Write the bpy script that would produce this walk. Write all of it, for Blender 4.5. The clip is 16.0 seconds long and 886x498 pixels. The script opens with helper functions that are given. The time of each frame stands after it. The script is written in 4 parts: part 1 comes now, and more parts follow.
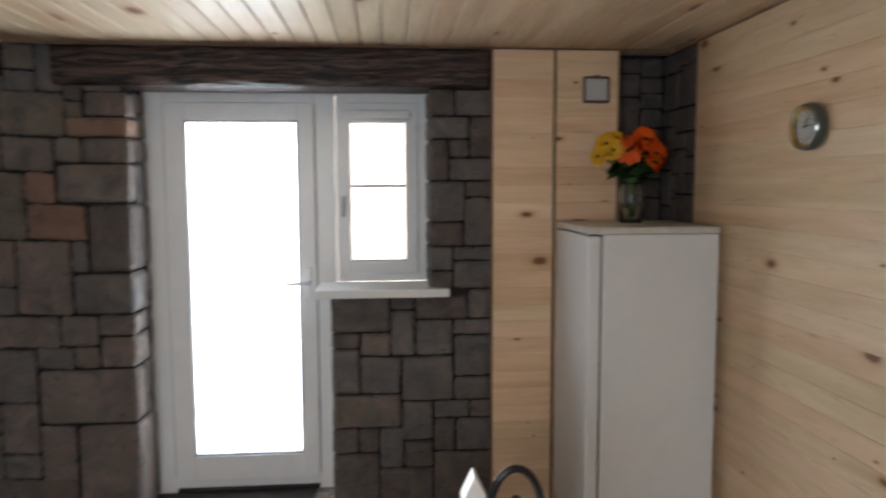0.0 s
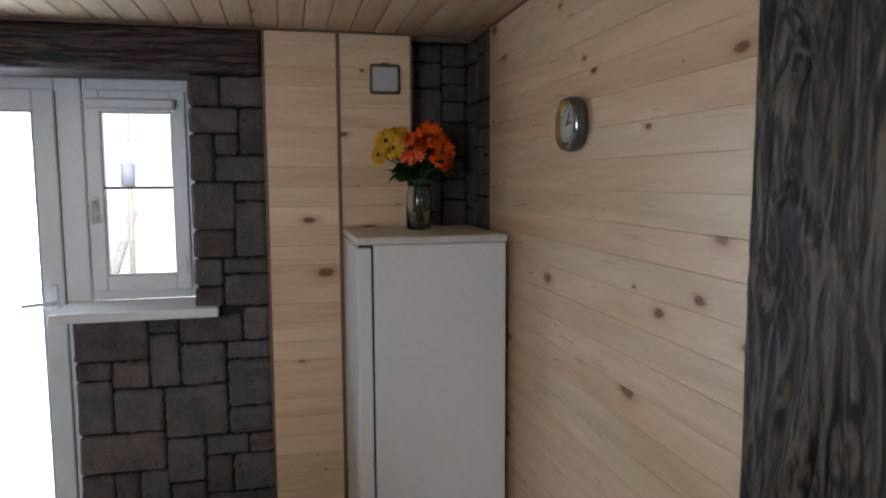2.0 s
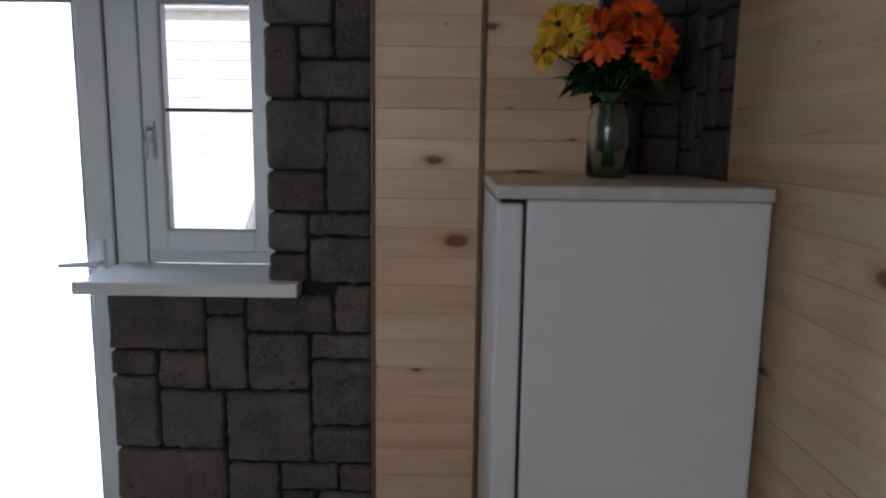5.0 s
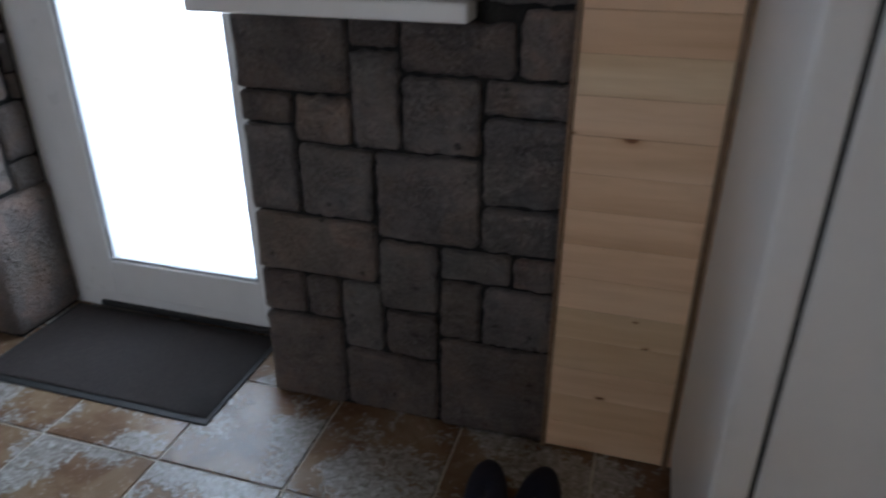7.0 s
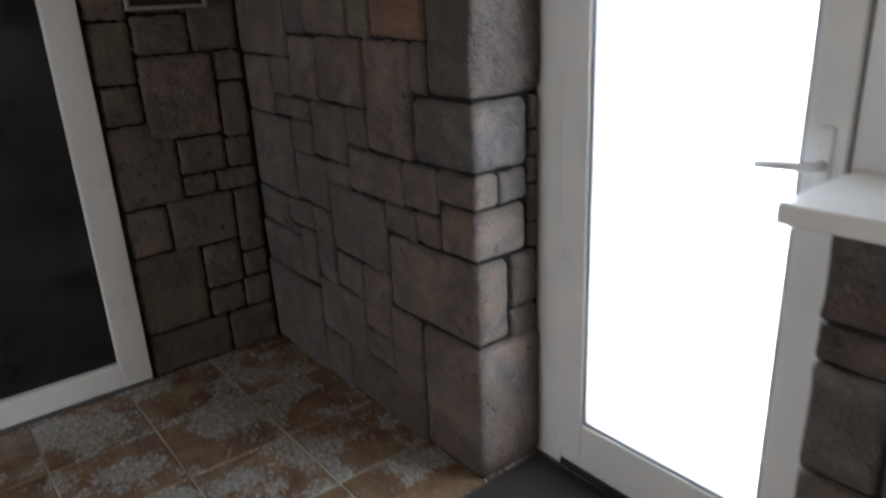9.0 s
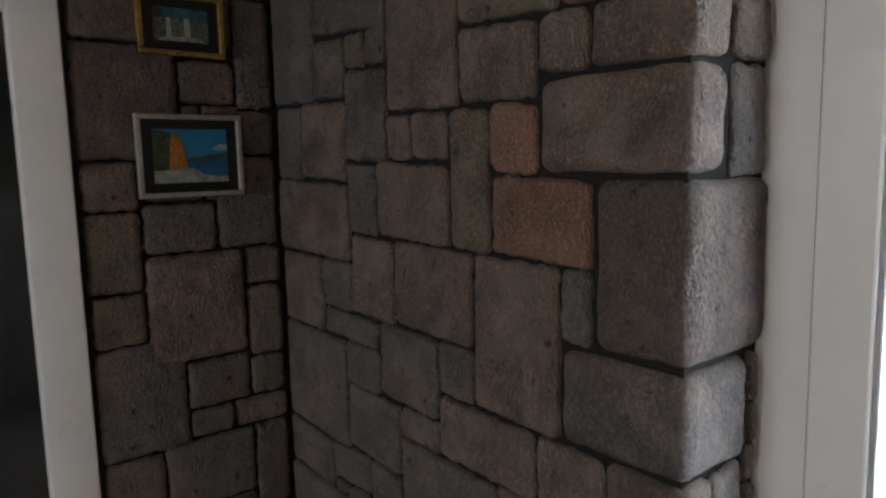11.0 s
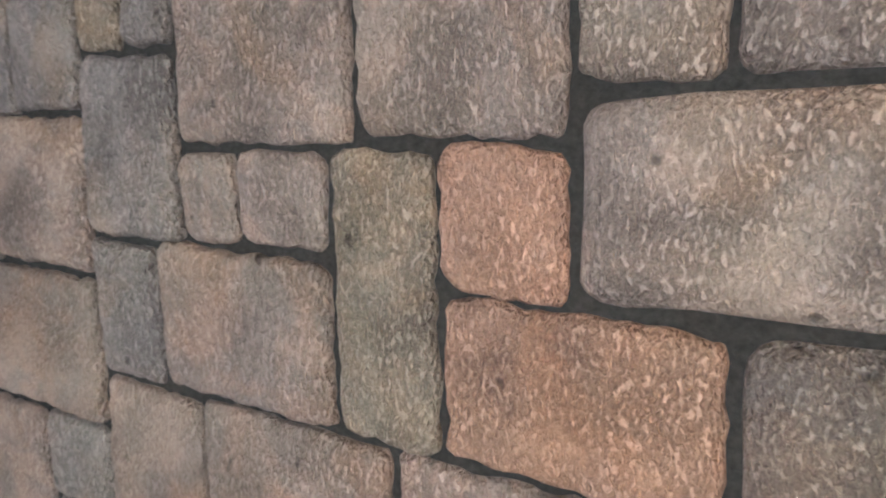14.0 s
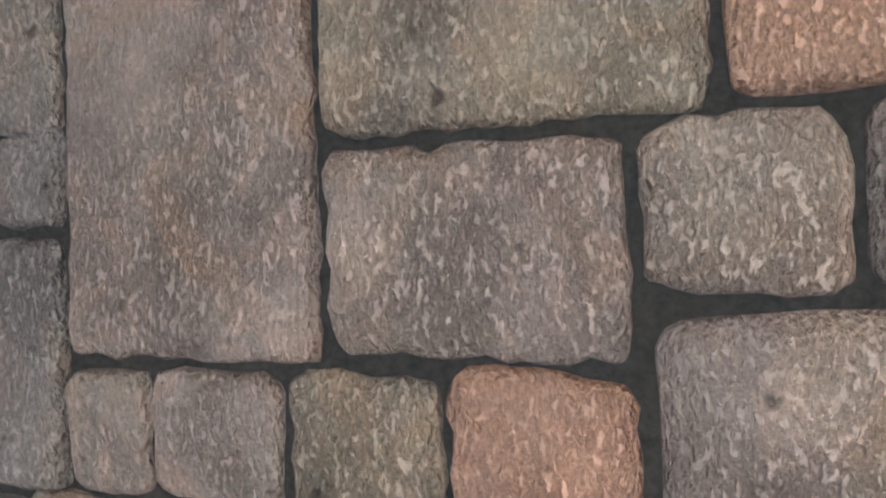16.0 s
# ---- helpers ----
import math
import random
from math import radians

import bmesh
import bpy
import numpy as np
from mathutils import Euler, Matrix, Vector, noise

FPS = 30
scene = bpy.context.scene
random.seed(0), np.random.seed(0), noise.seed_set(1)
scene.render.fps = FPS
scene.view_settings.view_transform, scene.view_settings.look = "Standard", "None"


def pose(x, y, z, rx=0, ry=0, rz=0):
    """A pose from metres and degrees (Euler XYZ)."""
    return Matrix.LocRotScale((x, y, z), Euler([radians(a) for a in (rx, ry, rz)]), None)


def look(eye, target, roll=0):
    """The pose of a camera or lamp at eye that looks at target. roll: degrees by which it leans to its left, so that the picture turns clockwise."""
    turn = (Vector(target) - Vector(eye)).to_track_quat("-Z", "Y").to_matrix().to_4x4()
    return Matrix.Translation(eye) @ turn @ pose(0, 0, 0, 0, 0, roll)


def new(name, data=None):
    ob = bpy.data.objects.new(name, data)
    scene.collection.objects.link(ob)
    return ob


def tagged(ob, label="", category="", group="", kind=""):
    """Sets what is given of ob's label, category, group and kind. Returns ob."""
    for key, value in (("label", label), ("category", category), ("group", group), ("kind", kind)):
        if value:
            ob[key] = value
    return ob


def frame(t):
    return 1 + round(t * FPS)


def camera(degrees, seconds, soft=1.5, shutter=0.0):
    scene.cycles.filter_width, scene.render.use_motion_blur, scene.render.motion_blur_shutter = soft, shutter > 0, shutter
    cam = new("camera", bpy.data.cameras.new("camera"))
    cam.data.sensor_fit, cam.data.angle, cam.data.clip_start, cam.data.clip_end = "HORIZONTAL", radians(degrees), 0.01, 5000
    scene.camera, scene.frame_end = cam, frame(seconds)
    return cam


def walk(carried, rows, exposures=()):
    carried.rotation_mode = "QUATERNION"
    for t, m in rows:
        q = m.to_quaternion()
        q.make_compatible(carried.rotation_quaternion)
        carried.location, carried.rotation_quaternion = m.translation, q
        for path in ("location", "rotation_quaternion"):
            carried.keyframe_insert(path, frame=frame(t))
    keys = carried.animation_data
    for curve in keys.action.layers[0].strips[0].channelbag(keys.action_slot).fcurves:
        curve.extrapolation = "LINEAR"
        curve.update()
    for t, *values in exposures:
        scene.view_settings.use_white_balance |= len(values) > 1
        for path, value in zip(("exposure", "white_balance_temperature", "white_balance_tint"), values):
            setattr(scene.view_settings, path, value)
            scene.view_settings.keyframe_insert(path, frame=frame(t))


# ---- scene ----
cam = camera(65.1, 16.0, soft=2.0, shutter=0.5)
PATH = [
    (0, (0.203, 0.548, 1.602), (0.366, 2.532, 1.423), -0.2),
    (0.5, (0.308, 0.659, 1.639), (0.668, 2.619, 1.467), -2.0),
    (1, (0.474, 0.719, 1.64), (0.793, 2.688, 1.486), -0.9),
    (1.5, (0.662, 0.754, 1.631), (1.028, 2.71, 1.436), 0.1),
    (2, (0.788, 0.865, 1.643), (1.231, 2.805, 1.439), -0.3),
    (2.5, (0.826, 1.042, 1.657), (1.168, 3.008, 1.52), 0.6),
    (3, (0.864, 1.202, 1.656), (1.245, 3.163, 1.561), 1.6),
    (3.5, (0.928, 1.416, 1.659), (1.168, 3.399, 1.559), 0.2),
    (4, (0.956, 1.628, 1.64), (1.089, 3.605, 1.369), 0.5),
    (4.2, (0.922, 1.717, 1.615), (1.051, 3.694, 1.341), 0.7),
    (6.3, (0.971, 2.246, 1.366), (0.622, 4.112, 0.737), 1.0),
    (6.5, (0.938, 2.342, 1.338), (0.574, 4.173, 0.619), 1.3),
    (7, (0.865, 2.475, 1.283), (0.358, 4.193, 0.392), 0.1),
    (7.5, (0.807, 2.614, 1.273), (-0.065, 4.156, 0.344), -2.8),
    (8, (0.712, 2.647, 1.302), (-0.491, 3.964, 0.4), -3.3),
    (8.5, (0.592, 2.672, 1.37), (-0.797, 3.87, 0.578), -3.1),
    (9, (0.402, 2.71, 1.452), (-1.085, 3.867, 0.784), -2.7),
    (9.5, (0.245, 2.744, 1.474), (-1.338, 3.83, 0.913), 0.4),
    (9.6, (0.226, 2.854, 1.497), (-1.406, 3.862, 0.931), -0.4),
    (9.7, (0.166, 2.821, 1.481), (-1.475, 3.859, 1.002), 0.5),
    (11.8, (-0.605, 3.004, 1.63), (-2.061, 4.357, 1.406), -2.0),
    (12, (-0.669, 3.032, 1.641), (-2.08, 4.43, 1.41), -1.7),
    (12.5, (-0.856, 3.096, 1.654), (-2.078, 4.67, 1.478), -1.3),
    (13, (-1.0, 3.147, 1.668), (-2.076, 4.816, 1.426), -1.9),
    (13.5, (-1.075, 3.276, 1.665), (-2.132, 4.957, 1.427), -0.3),
    (14, (-1.112, 3.351, 1.666), (-2.139, 5.046, 1.398), -1.1),
    (14.5, (-1.197, 3.42, 1.672), (-2.057, 5.207, 1.413), -0.7),
    (15, (-1.266, 3.472, 1.693), (-2.046, 5.304, 1.512), -2.0),
    (15.5, (-1.273, 3.478, 1.719), (-2.027, 5.33, 1.729), -2.5),
    (16, (-1.271, 3.464, 1.739), (-2.029, 5.313, 1.827), -2.8),
]
EXPO = [
    (0.0, 0.15, 6400, 10), (1.5, -0.32, 6000, 10), (2.2, 0.0, 5900, 10), (3.5, 0.03, 5650, 10), (4.2, -0.12, 5550, 10), (6.3, -1.0, 5700, 10),
    (7.0, -0.6, 5700, 10), (7.5, -0.15, 5750, 10), (8.0, 0.3, 5850, 10), (8.6, 0.25, 6100, 10), (9.0, -0.1, 6300, 10), (9.5, -1.25, 6450, 10),
    (9.7, -1.35, 6500, 10), (11.8, 1.55, 6350, 10), (12.5, 2.45, 6350, 10), (13.2, 2.85, 6300, 10), (14.0, 2.98, 6250, 10), (15.0, 2.8, 6150, 10), (16.0, 2.75, 6100, 10),
]
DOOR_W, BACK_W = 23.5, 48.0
walk(cam, [(t, look(eye, target, roll)) for t, eye, target, roll in PATH], EXPO)

# world, lights
world = bpy.data.worlds.new("sky")
scene.world = world
world.use_nodes = True
wn = world.node_tree.nodes
sky = wn.new("ShaderNodeTexSky")
sky.sky_type = "NISHITA"
sky.sun_disc = False
sky.sun_elevation, sky.sun_rotation = radians(35), radians(195)
sky.air_density, sky.dust_density = 1.0, 5.0
wn["Background"].inputs["Strength"].default_value = 0.15
world.node_tree.links.new(sky.outputs["Color"], wn["Background"].inputs["Color"])


def lamp(name, kind, m, energy, color, size=(1, 1), angle=0.0):
    data = bpy.data.lights.new(name, kind)
    data.energy, data.color = energy, color
    if kind == "AREA":
        data.shape, data.size, data.size_y = "RECTANGLE", size[0], size[1]
    else:
        data.angle = radians(angle)
    ob = new(name, data)
    ob.matrix_world = m
    return ob


lamp("sun", "SUN", pose(0, 0, 9, 55, 0, 15), 5.0, (1.0, 0.96, 0.9), angle=3)
# daylight in the openings: glazed door, and an added unseen window behind the walker
lamp("door_daylight", "AREA", look((-0.521, 4.24, 1.075), (-0.521, 3.0, 1.075)), DOOR_W, (0.82, 0.92, 1.0), (0.64, 1.84))
lamp("back_fill_light", "AREA", look((-0.9, -1.46, 1.5), (-0.2, 2.0, 1.4)), BACK_W, (0.83, 0.92, 1.0), (1.7, 1.2))


# ---------- materials ----------
def material(name, rough=0.6, metal=0.0, spec=0.5):
    mat = bpy.data.materials.new(name)
    mat.use_nodes = True
    b = mat.node_tree.nodes["Principled BSDF"]
    b.inputs["Roughness"].default_value = rough
    b.inputs["Metallic"].default_value = metal
    b.inputs["Specular IOR Level"].default_value = spec
    return mat, mat.node_tree.nodes, mat.node_tree.links, b


def ramp(nodes, links, fac, stops):
    r = nodes.new("ShaderNodeValToRGB")
    el = r.color_ramp.elements
    while len(el) < len(stops):
        el.new(0.5)
    for e, (p, c) in zip(el, stops):
        e.position, e.color = p, (*c, 1)
    links.new(fac, r.inputs["Fac"])
    return r.outputs["Color"]


def tex_noise(nodes, links, vec, scale, detail=6, rough=0.6, distort=0.0):
    n = nodes.new("ShaderNodeTexNoise")
    n.inputs["Scale"].default_value, n.inputs["Detail"].default_value = scale, detail
    n.inputs["Roughness"].default_value, n.inputs["Distortion"].default_value = rough, distort
    links.new(vec, n.inputs["Vector"])
    return n.outputs["Fac"]


def mixed(nodes, links, fac, a, b, kind="MIX"):
    m = nodes.new("ShaderNodeMix")
    m.data_type, m.blend_type = "RGBA", kind
    for sock, v in ((m.inputs["Factor"], fac), (m.inputs["A"], a), (m.inputs["B"], b)):
        if isinstance(v, (int, float)):
            sock.default_value = v
        elif isinstance(v, tuple):
            sock.default_value = (*v, 1)
        else:
            links.new(v, sock)
    return m.outputs["Result"]


def math_node(nodes, links, op, a, b=0.0):
    m = nodes.new("ShaderNodeMath")
    m.operation = op
    for sock, v in zip(m.inputs, (a, b)):
        if isinstance(v, (int, float)):
            sock.default_value = v
        else:
            links.new(v, sock)
    return m.outputs[0]


def bump(nodes, links, b, height, strength, distance):
    n = nodes.new("ShaderNodeBump")
    n.inputs["Strength"].default_value, n.inputs["Distance"].default_value = strength, distance
    links.new(height, n.inputs["Height"])
    links.new(n.outputs["Normal"], b.inputs["Normal"])


def world_vec(nodes, links, offset=True):
    """World position, shifted per piece so that neighbours do not share one pattern."""
    geo = nodes.new("ShaderNodeNewGeometry")
    if not offset:
        return geo.outputs["Position"]
    info = nodes.new("ShaderNodeObjectInfo")
    add = nodes.new("ShaderNodeVectorMath")
    add.operation = "ADD"
    links.new(geo.outputs["Position"], add.inputs[0])
    links.new(math_node(nodes, links, "MULTIPLY", info.outputs["Random"], 37.0), add.inputs[1])
    return add.outputs[0]


def plain(name, color, rough=0.5, metal=0.0, grain=0.06, scale=40, relief=0.0):
    mat, nodes, links, b = material(name, rough, metal)
    v = world_vec(nodes, links, False)
    f = tex_noise(nodes, links, v, scale, 5)
    dark = tuple(c * (1 - grain * 2) for c in color)
    light = tuple(min(1, c * (1 + grain)) for c in color)
    links.new(ramp(nodes, links, f, [(0.3, dark), (0.7, light)]), b.inputs["Base Color"])
    rr = nodes.new("ShaderNodeMapRange")
    rr.inputs["To Min"].default_value, rr.inputs["To Max"].default_value = max(0.02, rough - 0.08), min(1, rough + 0.08)
    links.new(tex_noise(nodes, links, v, 6, 3), rr.inputs["Value"])
    links.new(rr.outputs[0], b.inputs["Roughness"])
    if relief:
        bump(nodes, links, b, f, 0.5, relief)
    return mat


def stone_material(name, base, warm):
    """Cast stone: clouded colour, slanting ridged grain with pale crests (part highlight in the colour), small darkened
    pits, dull sealer gloss.
    """
    mat, nodes, links, b = material(name, 0.55, 0, 0.45)
    v = world_vec(nodes, links)
    lean = nodes.new("ShaderNodeMapping")
    lean.inputs["Rotation"].default_value = (0, radians(28), 0)
    lean.inputs["Scale"].default_value = (1.35, 1.0, 0.75)
    links.new(v, lean.inputs["Vector"])
    patch = tex_noise(nodes, links, v, 9, 5, 0.62, 0.9)
    grain = tex_noise(nodes, links, lean.outputs[0], 150, 4, 0.58, 0.1)
    fine = tex_noise(nodes, links, v, 330, 3, 0.6)
    where = tex_noise(nodes, links, v, 8, 3, 0.6, 0.4)
    pits = tex_noise(nodes, links, v, 30, 2, 0.5)
    lumps = tex_noise(nodes, links, v, 17, 4, 0.6)
    c = ramp(nodes, links, patch, [(0.3, tuple(k * 0.7 for k in base)), (0.46, base), (0.62, tuple(k * 1.12 for k in warm))])
    tint = tex_noise(nodes, links, v, 4.5, 3, 0.55)
    c = mixed(nodes, links, ramp(nodes, links, tint, [(0.46, (0, 0, 0)), (0.64, (0.6, 0.6, 0.6))]), c, (base[0] * 1.0, base[1] * 1.04, base[2] * 0.94))
    rust = tex_noise(nodes, links, v, 7, 4, 0.6, 0.5)
    c = mixed(nodes, links, ramp(nodes, links, rust, [(0.54, (0, 0, 0)), (0.7, (0.55, 0.55, 0.55))]), c, (warm[0] * 1.15, warm[1] * 0.98, warm[2] * 0.78))
    raised = ramp(nodes, links, grain, [(0.38, (0, 0, 0)), (0.58, (1, 1, 1))])
    amount = ramp(nodes, links, where, [(0.36, (0.4,) * 3), (0.6, (1,) * 3)])
    flecks = math_node(nodes, links, "MULTIPLY", raised, amount)
    # pale grains also carry painted highlights; hollows and pits carry painted shade
    low = mixed(nodes, links, amount, c, mixed(nodes, links, 1.0, c, (0.78, 0.74, 0.72), "MULTIPLY"))
    crest = mixed(nodes, links, 0.22, mixed(nodes, links, 1.0, c, (1.7, 1.68, 1.65), "MULTIPLY"), (0.42, 0.41, 0.4))
    c = mixed(nodes, links, math_node(nodes, links, "MULTIPLY", flecks, 0.27), low, crest)
    hole = ramp(nodes, links, pits, [(0.25, (0.3,) * 3), (0.31, (1,) * 3)])
    c = mixed(nodes, links, 0.85, c, hole, "MULTIPLY")
    c = mixed(nodes, links, 0.5, c, ramp(nodes, links, fine, [(0.35, (0.72,) * 3), (0.65, (1.15,) * 3)]), "MULTIPLY")
    links.new(c, b.inputs["Base Color"])
    h = math_node(nodes, links, "ADD", math_node(nodes, links, "MULTIPLY", flecks, 1.0), math_node(nodes, links, "MULTIPLY", lumps, 3.2))
    h = math_node(nodes, links, "ADD", h, math_node(nodes, links, "MULTIPLY", fine, 0.25))
    h = math_node(nodes, links, "ADD", h, math_node(nodes, links, "MULTIPLY", math_node(nodes, links, "MINIMUM", pits, 0.33), 12.0))
    bump(nodes, links, b, h, 1.0, 0.0062)
    links.new(ramp(nodes, links, grain, [(0.35, (0.8,) * 3), (0.65, (0.52,) * 3)]), b.inputs["Roughness"])
    return mat


STONE = {
    "g": stone_material("grey_stone", (0.174, 0.161, 0.161), (0.211, 0.185, 0.174)),
    "t": stone_material("tan_stone", (0.209, 0.174, 0.160), (0.259, 0.200, 0.169)),
    "o": stone_material("ochre_stone", (0.284, 0.176, 0.133), (0.341, 0.200, 0.142)),
    "m": stone_material("mauve_stone", (0.192, 0.162, 0.15), (0.25, 0.185, 0.155)),
    "e": stone_material("green_grey_stone", (0.19, 0.166, 0.138), (0.235, 0.19, 0.145)),
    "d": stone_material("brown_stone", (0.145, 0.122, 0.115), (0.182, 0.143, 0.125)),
}
mortar = plain("dark_mortar", (0.03, 0.029, 0.028), 0.95, grain=0.2, scale=120, relief=0.003)
mortar.node_tree.nodes["Principled BSDF"].inputs["Specular IOR Level"].default_value = 0.02


def pine_material(name, axis, lacquer=0.35, tone=(1.0, 1.0, 1.0), knots=6.0, across=2):
    """Pale pine: long grain along one axis, brown knots, each board a tone of its own."""
    mat, nodes, links, b = material(name, lacquer, 0, 0.45)
    geo = nodes.new("ShaderNodeNewGeometry")
    info = nodes.new("ShaderNodeObjectInfo")
    shift = math_node(nodes, links, "ADD", math_node(nodes, links, "MULTIPLY", info.outputs["Random"], 11.0), math_node(nodes, links, "MULTIPLY", geo.outputs["Random Per Island"], 23.0))
    add = nodes.new("ShaderNodeVectorMath")
    add.operation = "ADD"
    links.new(geo.outputs["Position"], add.inputs[0])
    links.new(shift, add.inputs[1])
    stretch = nodes.new("ShaderNodeVectorMath")
    stretch.operation = "MULTIPLY"
    links.new(add.outputs[0], stretch.inputs[0])
    stretch.inputs[1].default_value = [0.09 if n == axis else 1.0 for n in range(3)]
    vec = stretch.outputs[0]
    grain = tex_noise(nodes, links, vec, 55, 5, 0.55, 0.6)
    broad = tex_noise(nodes, links, vec, 9, 3, 0.5, 0.8)
    t = tone
    c = ramp(nodes, links, broad, [(0.3, (0.56 * t[0], 0.41 * t[1], 0.275 * t[2])), (0.5, (0.64 * t[0], 0.5 * t[1], 0.36 * t[2])), (0.7, (0.7 * t[0], 0.57 * t[1], 0.43 * t[2]))])
    c = mixed(nodes, links, 0.5, c, ramp(nodes, links, grain, [(0.35, (0.88, 0.84, 0.79)), (0.6, (1, 1, 1))]), "MULTIPLY")
    per = math_node(nodes, links, "FRACT", math_node(nodes, links, "MULTIPLY", shift, 3.7))
    c = mixed(nodes, links, 0.8, c, ramp(nodes, links, per, [(0.0, (0.92, 0.8, 0.7)), (0.3, (1.05, 0.96, 0.9)), (0.55, (0.95, 0.95, 0.86)), (0.8, (1.06, 1.0, 0.98)), (1.0, (1.1, 1.08, 1.02))]), "MULTIPLY")
    if knots:
        parts = nodes.new("ShaderNodeSeparateXYZ")
        links.new(add.outputs[0], parts.inputs[0])
        flat = nodes.new("ShaderNodeCombineXYZ")
        links.new(math_node(nodes, links, "MULTIPLY", parts.outputs[axis], 0.5), flat.inputs[0])
        links.new(parts.outputs[across], flat.inputs[1])
        wob = nodes.new("ShaderNodeTexNoise")
        wob.inputs["Scale"].default_value = 45
        links.new(flat.outputs[0], wob.inputs["Vector"])
        jog = nodes.new("ShaderNodeVectorMath")
        jog.operation = "MULTIPLY_ADD"
        links.new(wob.outputs["Color"], jog.inputs[0])
        jog.inputs[1].default_value = (0.012, 0.012, 0.012)
        links.new(flat.outputs[0], jog.inputs[2])
        vor = nodes.new("ShaderNodeTexVoronoi")
        vor.voronoi_dimensions = "2D"
        vor.inputs["Scale"].default_value, vor.inputs["Randomness"].default_value = knots, 1.0
        links.new(jog.outputs[0], vor.inputs["Vector"])
        size = nodes.new("ShaderNodeSeparateColor")
        links.new(vor.outputs["Color"], size.inputs[0])
        reach = math_node(nodes, links, "MULTIPLY", math_node(nodes, links, "POWER", size.outputs[0], 2.8), 0.145)
        edge = math_node(nodes, links, "DIVIDE", math_node(nodes, links, "MULTIPLY", vor.outputs["Distance"], 0.45), math_node(nodes, links, "MAXIMUM", reach, 0.004))
        # a flare of reddish grain runs out of each knot along the board
        c = mixed(nodes, links, ramp(nodes, links, edge, [(0.3, (0.75,) * 3), (0.62, (0.22,) * 3), (1.2, (0, 0, 0))]), c, (0.46, 0.22, 0.1))
        heart = ramp(nodes, links, edge, [(0.2, (1, 1, 1)), (0.3, (0.7,) * 3), (0.38, (0, 0, 0))])
        c = mixed(nodes, links, heart, c, (0.2, 0.082, 0.03))
    links.new(c, b.inputs["Base Color"])
    bump(nodes, links, b, grain, 0.15, 0.002)
    links.new(ramp(nodes, links, grain, [(0.3, (lacquer + 0.12,) * 3), (0.7, (lacquer - 0.05,) * 3)]), b.inputs["Roughness"])
    return mat


pine_y = pine_material("pine_along_y", 1, 0.3, (1.14, 1.11, 1.05))
pine_x = pine_material("pine_along_x", 0, 0.35, (1.2, 1.14, 1.08), knots=5.4)
pine_ceiling = pine_material("ceiling_pine", 1, 0.42, (0.98, 0.98, 0.96), knots=2.6, across=0)
pine_trim = plain("brown_trim", (0.2, 0.12, 0.065), 0.5, grain=0.15, scale=60)


def dark_wood_material(name, axis, base, light):
    mat, nodes, links, b = material(name, 0.42, 0, 0.5)
    v = world_vec(nodes, links, False)
    stretch = nodes.new("ShaderNodeVectorMath")
    stretch.operation = "MULTIPLY"
    links.new(v, stretch.inputs[0])
    stretch.inputs[1].default_value = [0.1 if n == axis else 1.0 for n in range(3)]
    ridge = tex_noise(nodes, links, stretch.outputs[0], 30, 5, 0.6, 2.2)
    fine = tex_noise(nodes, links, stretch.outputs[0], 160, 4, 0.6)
    # furrows near black and ridges lighter: crevice shade and highlights put into the colour
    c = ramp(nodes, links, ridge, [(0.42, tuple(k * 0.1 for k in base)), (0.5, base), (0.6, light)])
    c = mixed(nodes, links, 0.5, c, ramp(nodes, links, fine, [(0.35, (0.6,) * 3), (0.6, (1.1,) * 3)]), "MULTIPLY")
    links.new(c, b.inputs["Base Color"])
    h = math_node(nodes, links, "ADD", ridge, math_node(nodes, links, "MULTIPLY", fine, 0.25))
    bump(nodes, links, b, h, 1.0, 0.012)
    return mat


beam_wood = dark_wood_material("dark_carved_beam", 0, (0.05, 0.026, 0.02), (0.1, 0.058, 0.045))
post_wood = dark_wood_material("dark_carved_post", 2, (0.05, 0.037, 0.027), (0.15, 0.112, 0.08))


def tile_material():
    """Rustic glazed tile: ochre and rust clouds, pale crackled patches."""
    mat, nodes, links, b = material("rustic_tile", 0.3, 0, 0.5)
    v = world_vec(nodes, links)
    v0 = world_vec(nodes, links, False)
    cloud = tex_noise(nodes, links, v, 5.5, 5, 0.6, 0.5)
    pale = tex_noise(nodes, links, v, 4.2, 4, 0.55, 0.2)
    flake = tex_noise(nodes, links, v0, 60, 4, 0.6, 0.8)
    c = ramp(nodes, links, cloud, [(0.3, (0.075, 0.046, 0.03)), (0.45, (0.145, 0.088, 0.055)), (0.6, (0.21, 0.145, 0.092)), (0.75, (0.28, 0.21, 0.15))])
    mask = ramp(nodes, links, math_node(nodes, links, "ADD", pale, math_node(nodes, links, "MULTIPLY", flake, 0.35)), [(0.66, (0, 0, 0)), (0.73, (0.85, 0.85, 0.85))])
    c = mixed(nodes, links, mask, c, ramp(nodes, links, flake, [(0.35, (0.17, 0.16, 0.15)), (0.6, (0.37, 0.365, 0.355))]))
    links.new(c, b.inputs["Base Color"])
    bump(nodes, links, b, math_node(nodes, links, "MULTIPLY", mask, flake), 0.5, 0.003)
    links.new(ramp(nodes, links, flake, [(0.3, (0.12,) * 3), (0.7, (0.32,) * 3)]), b.inputs["Roughness"])
    return mat


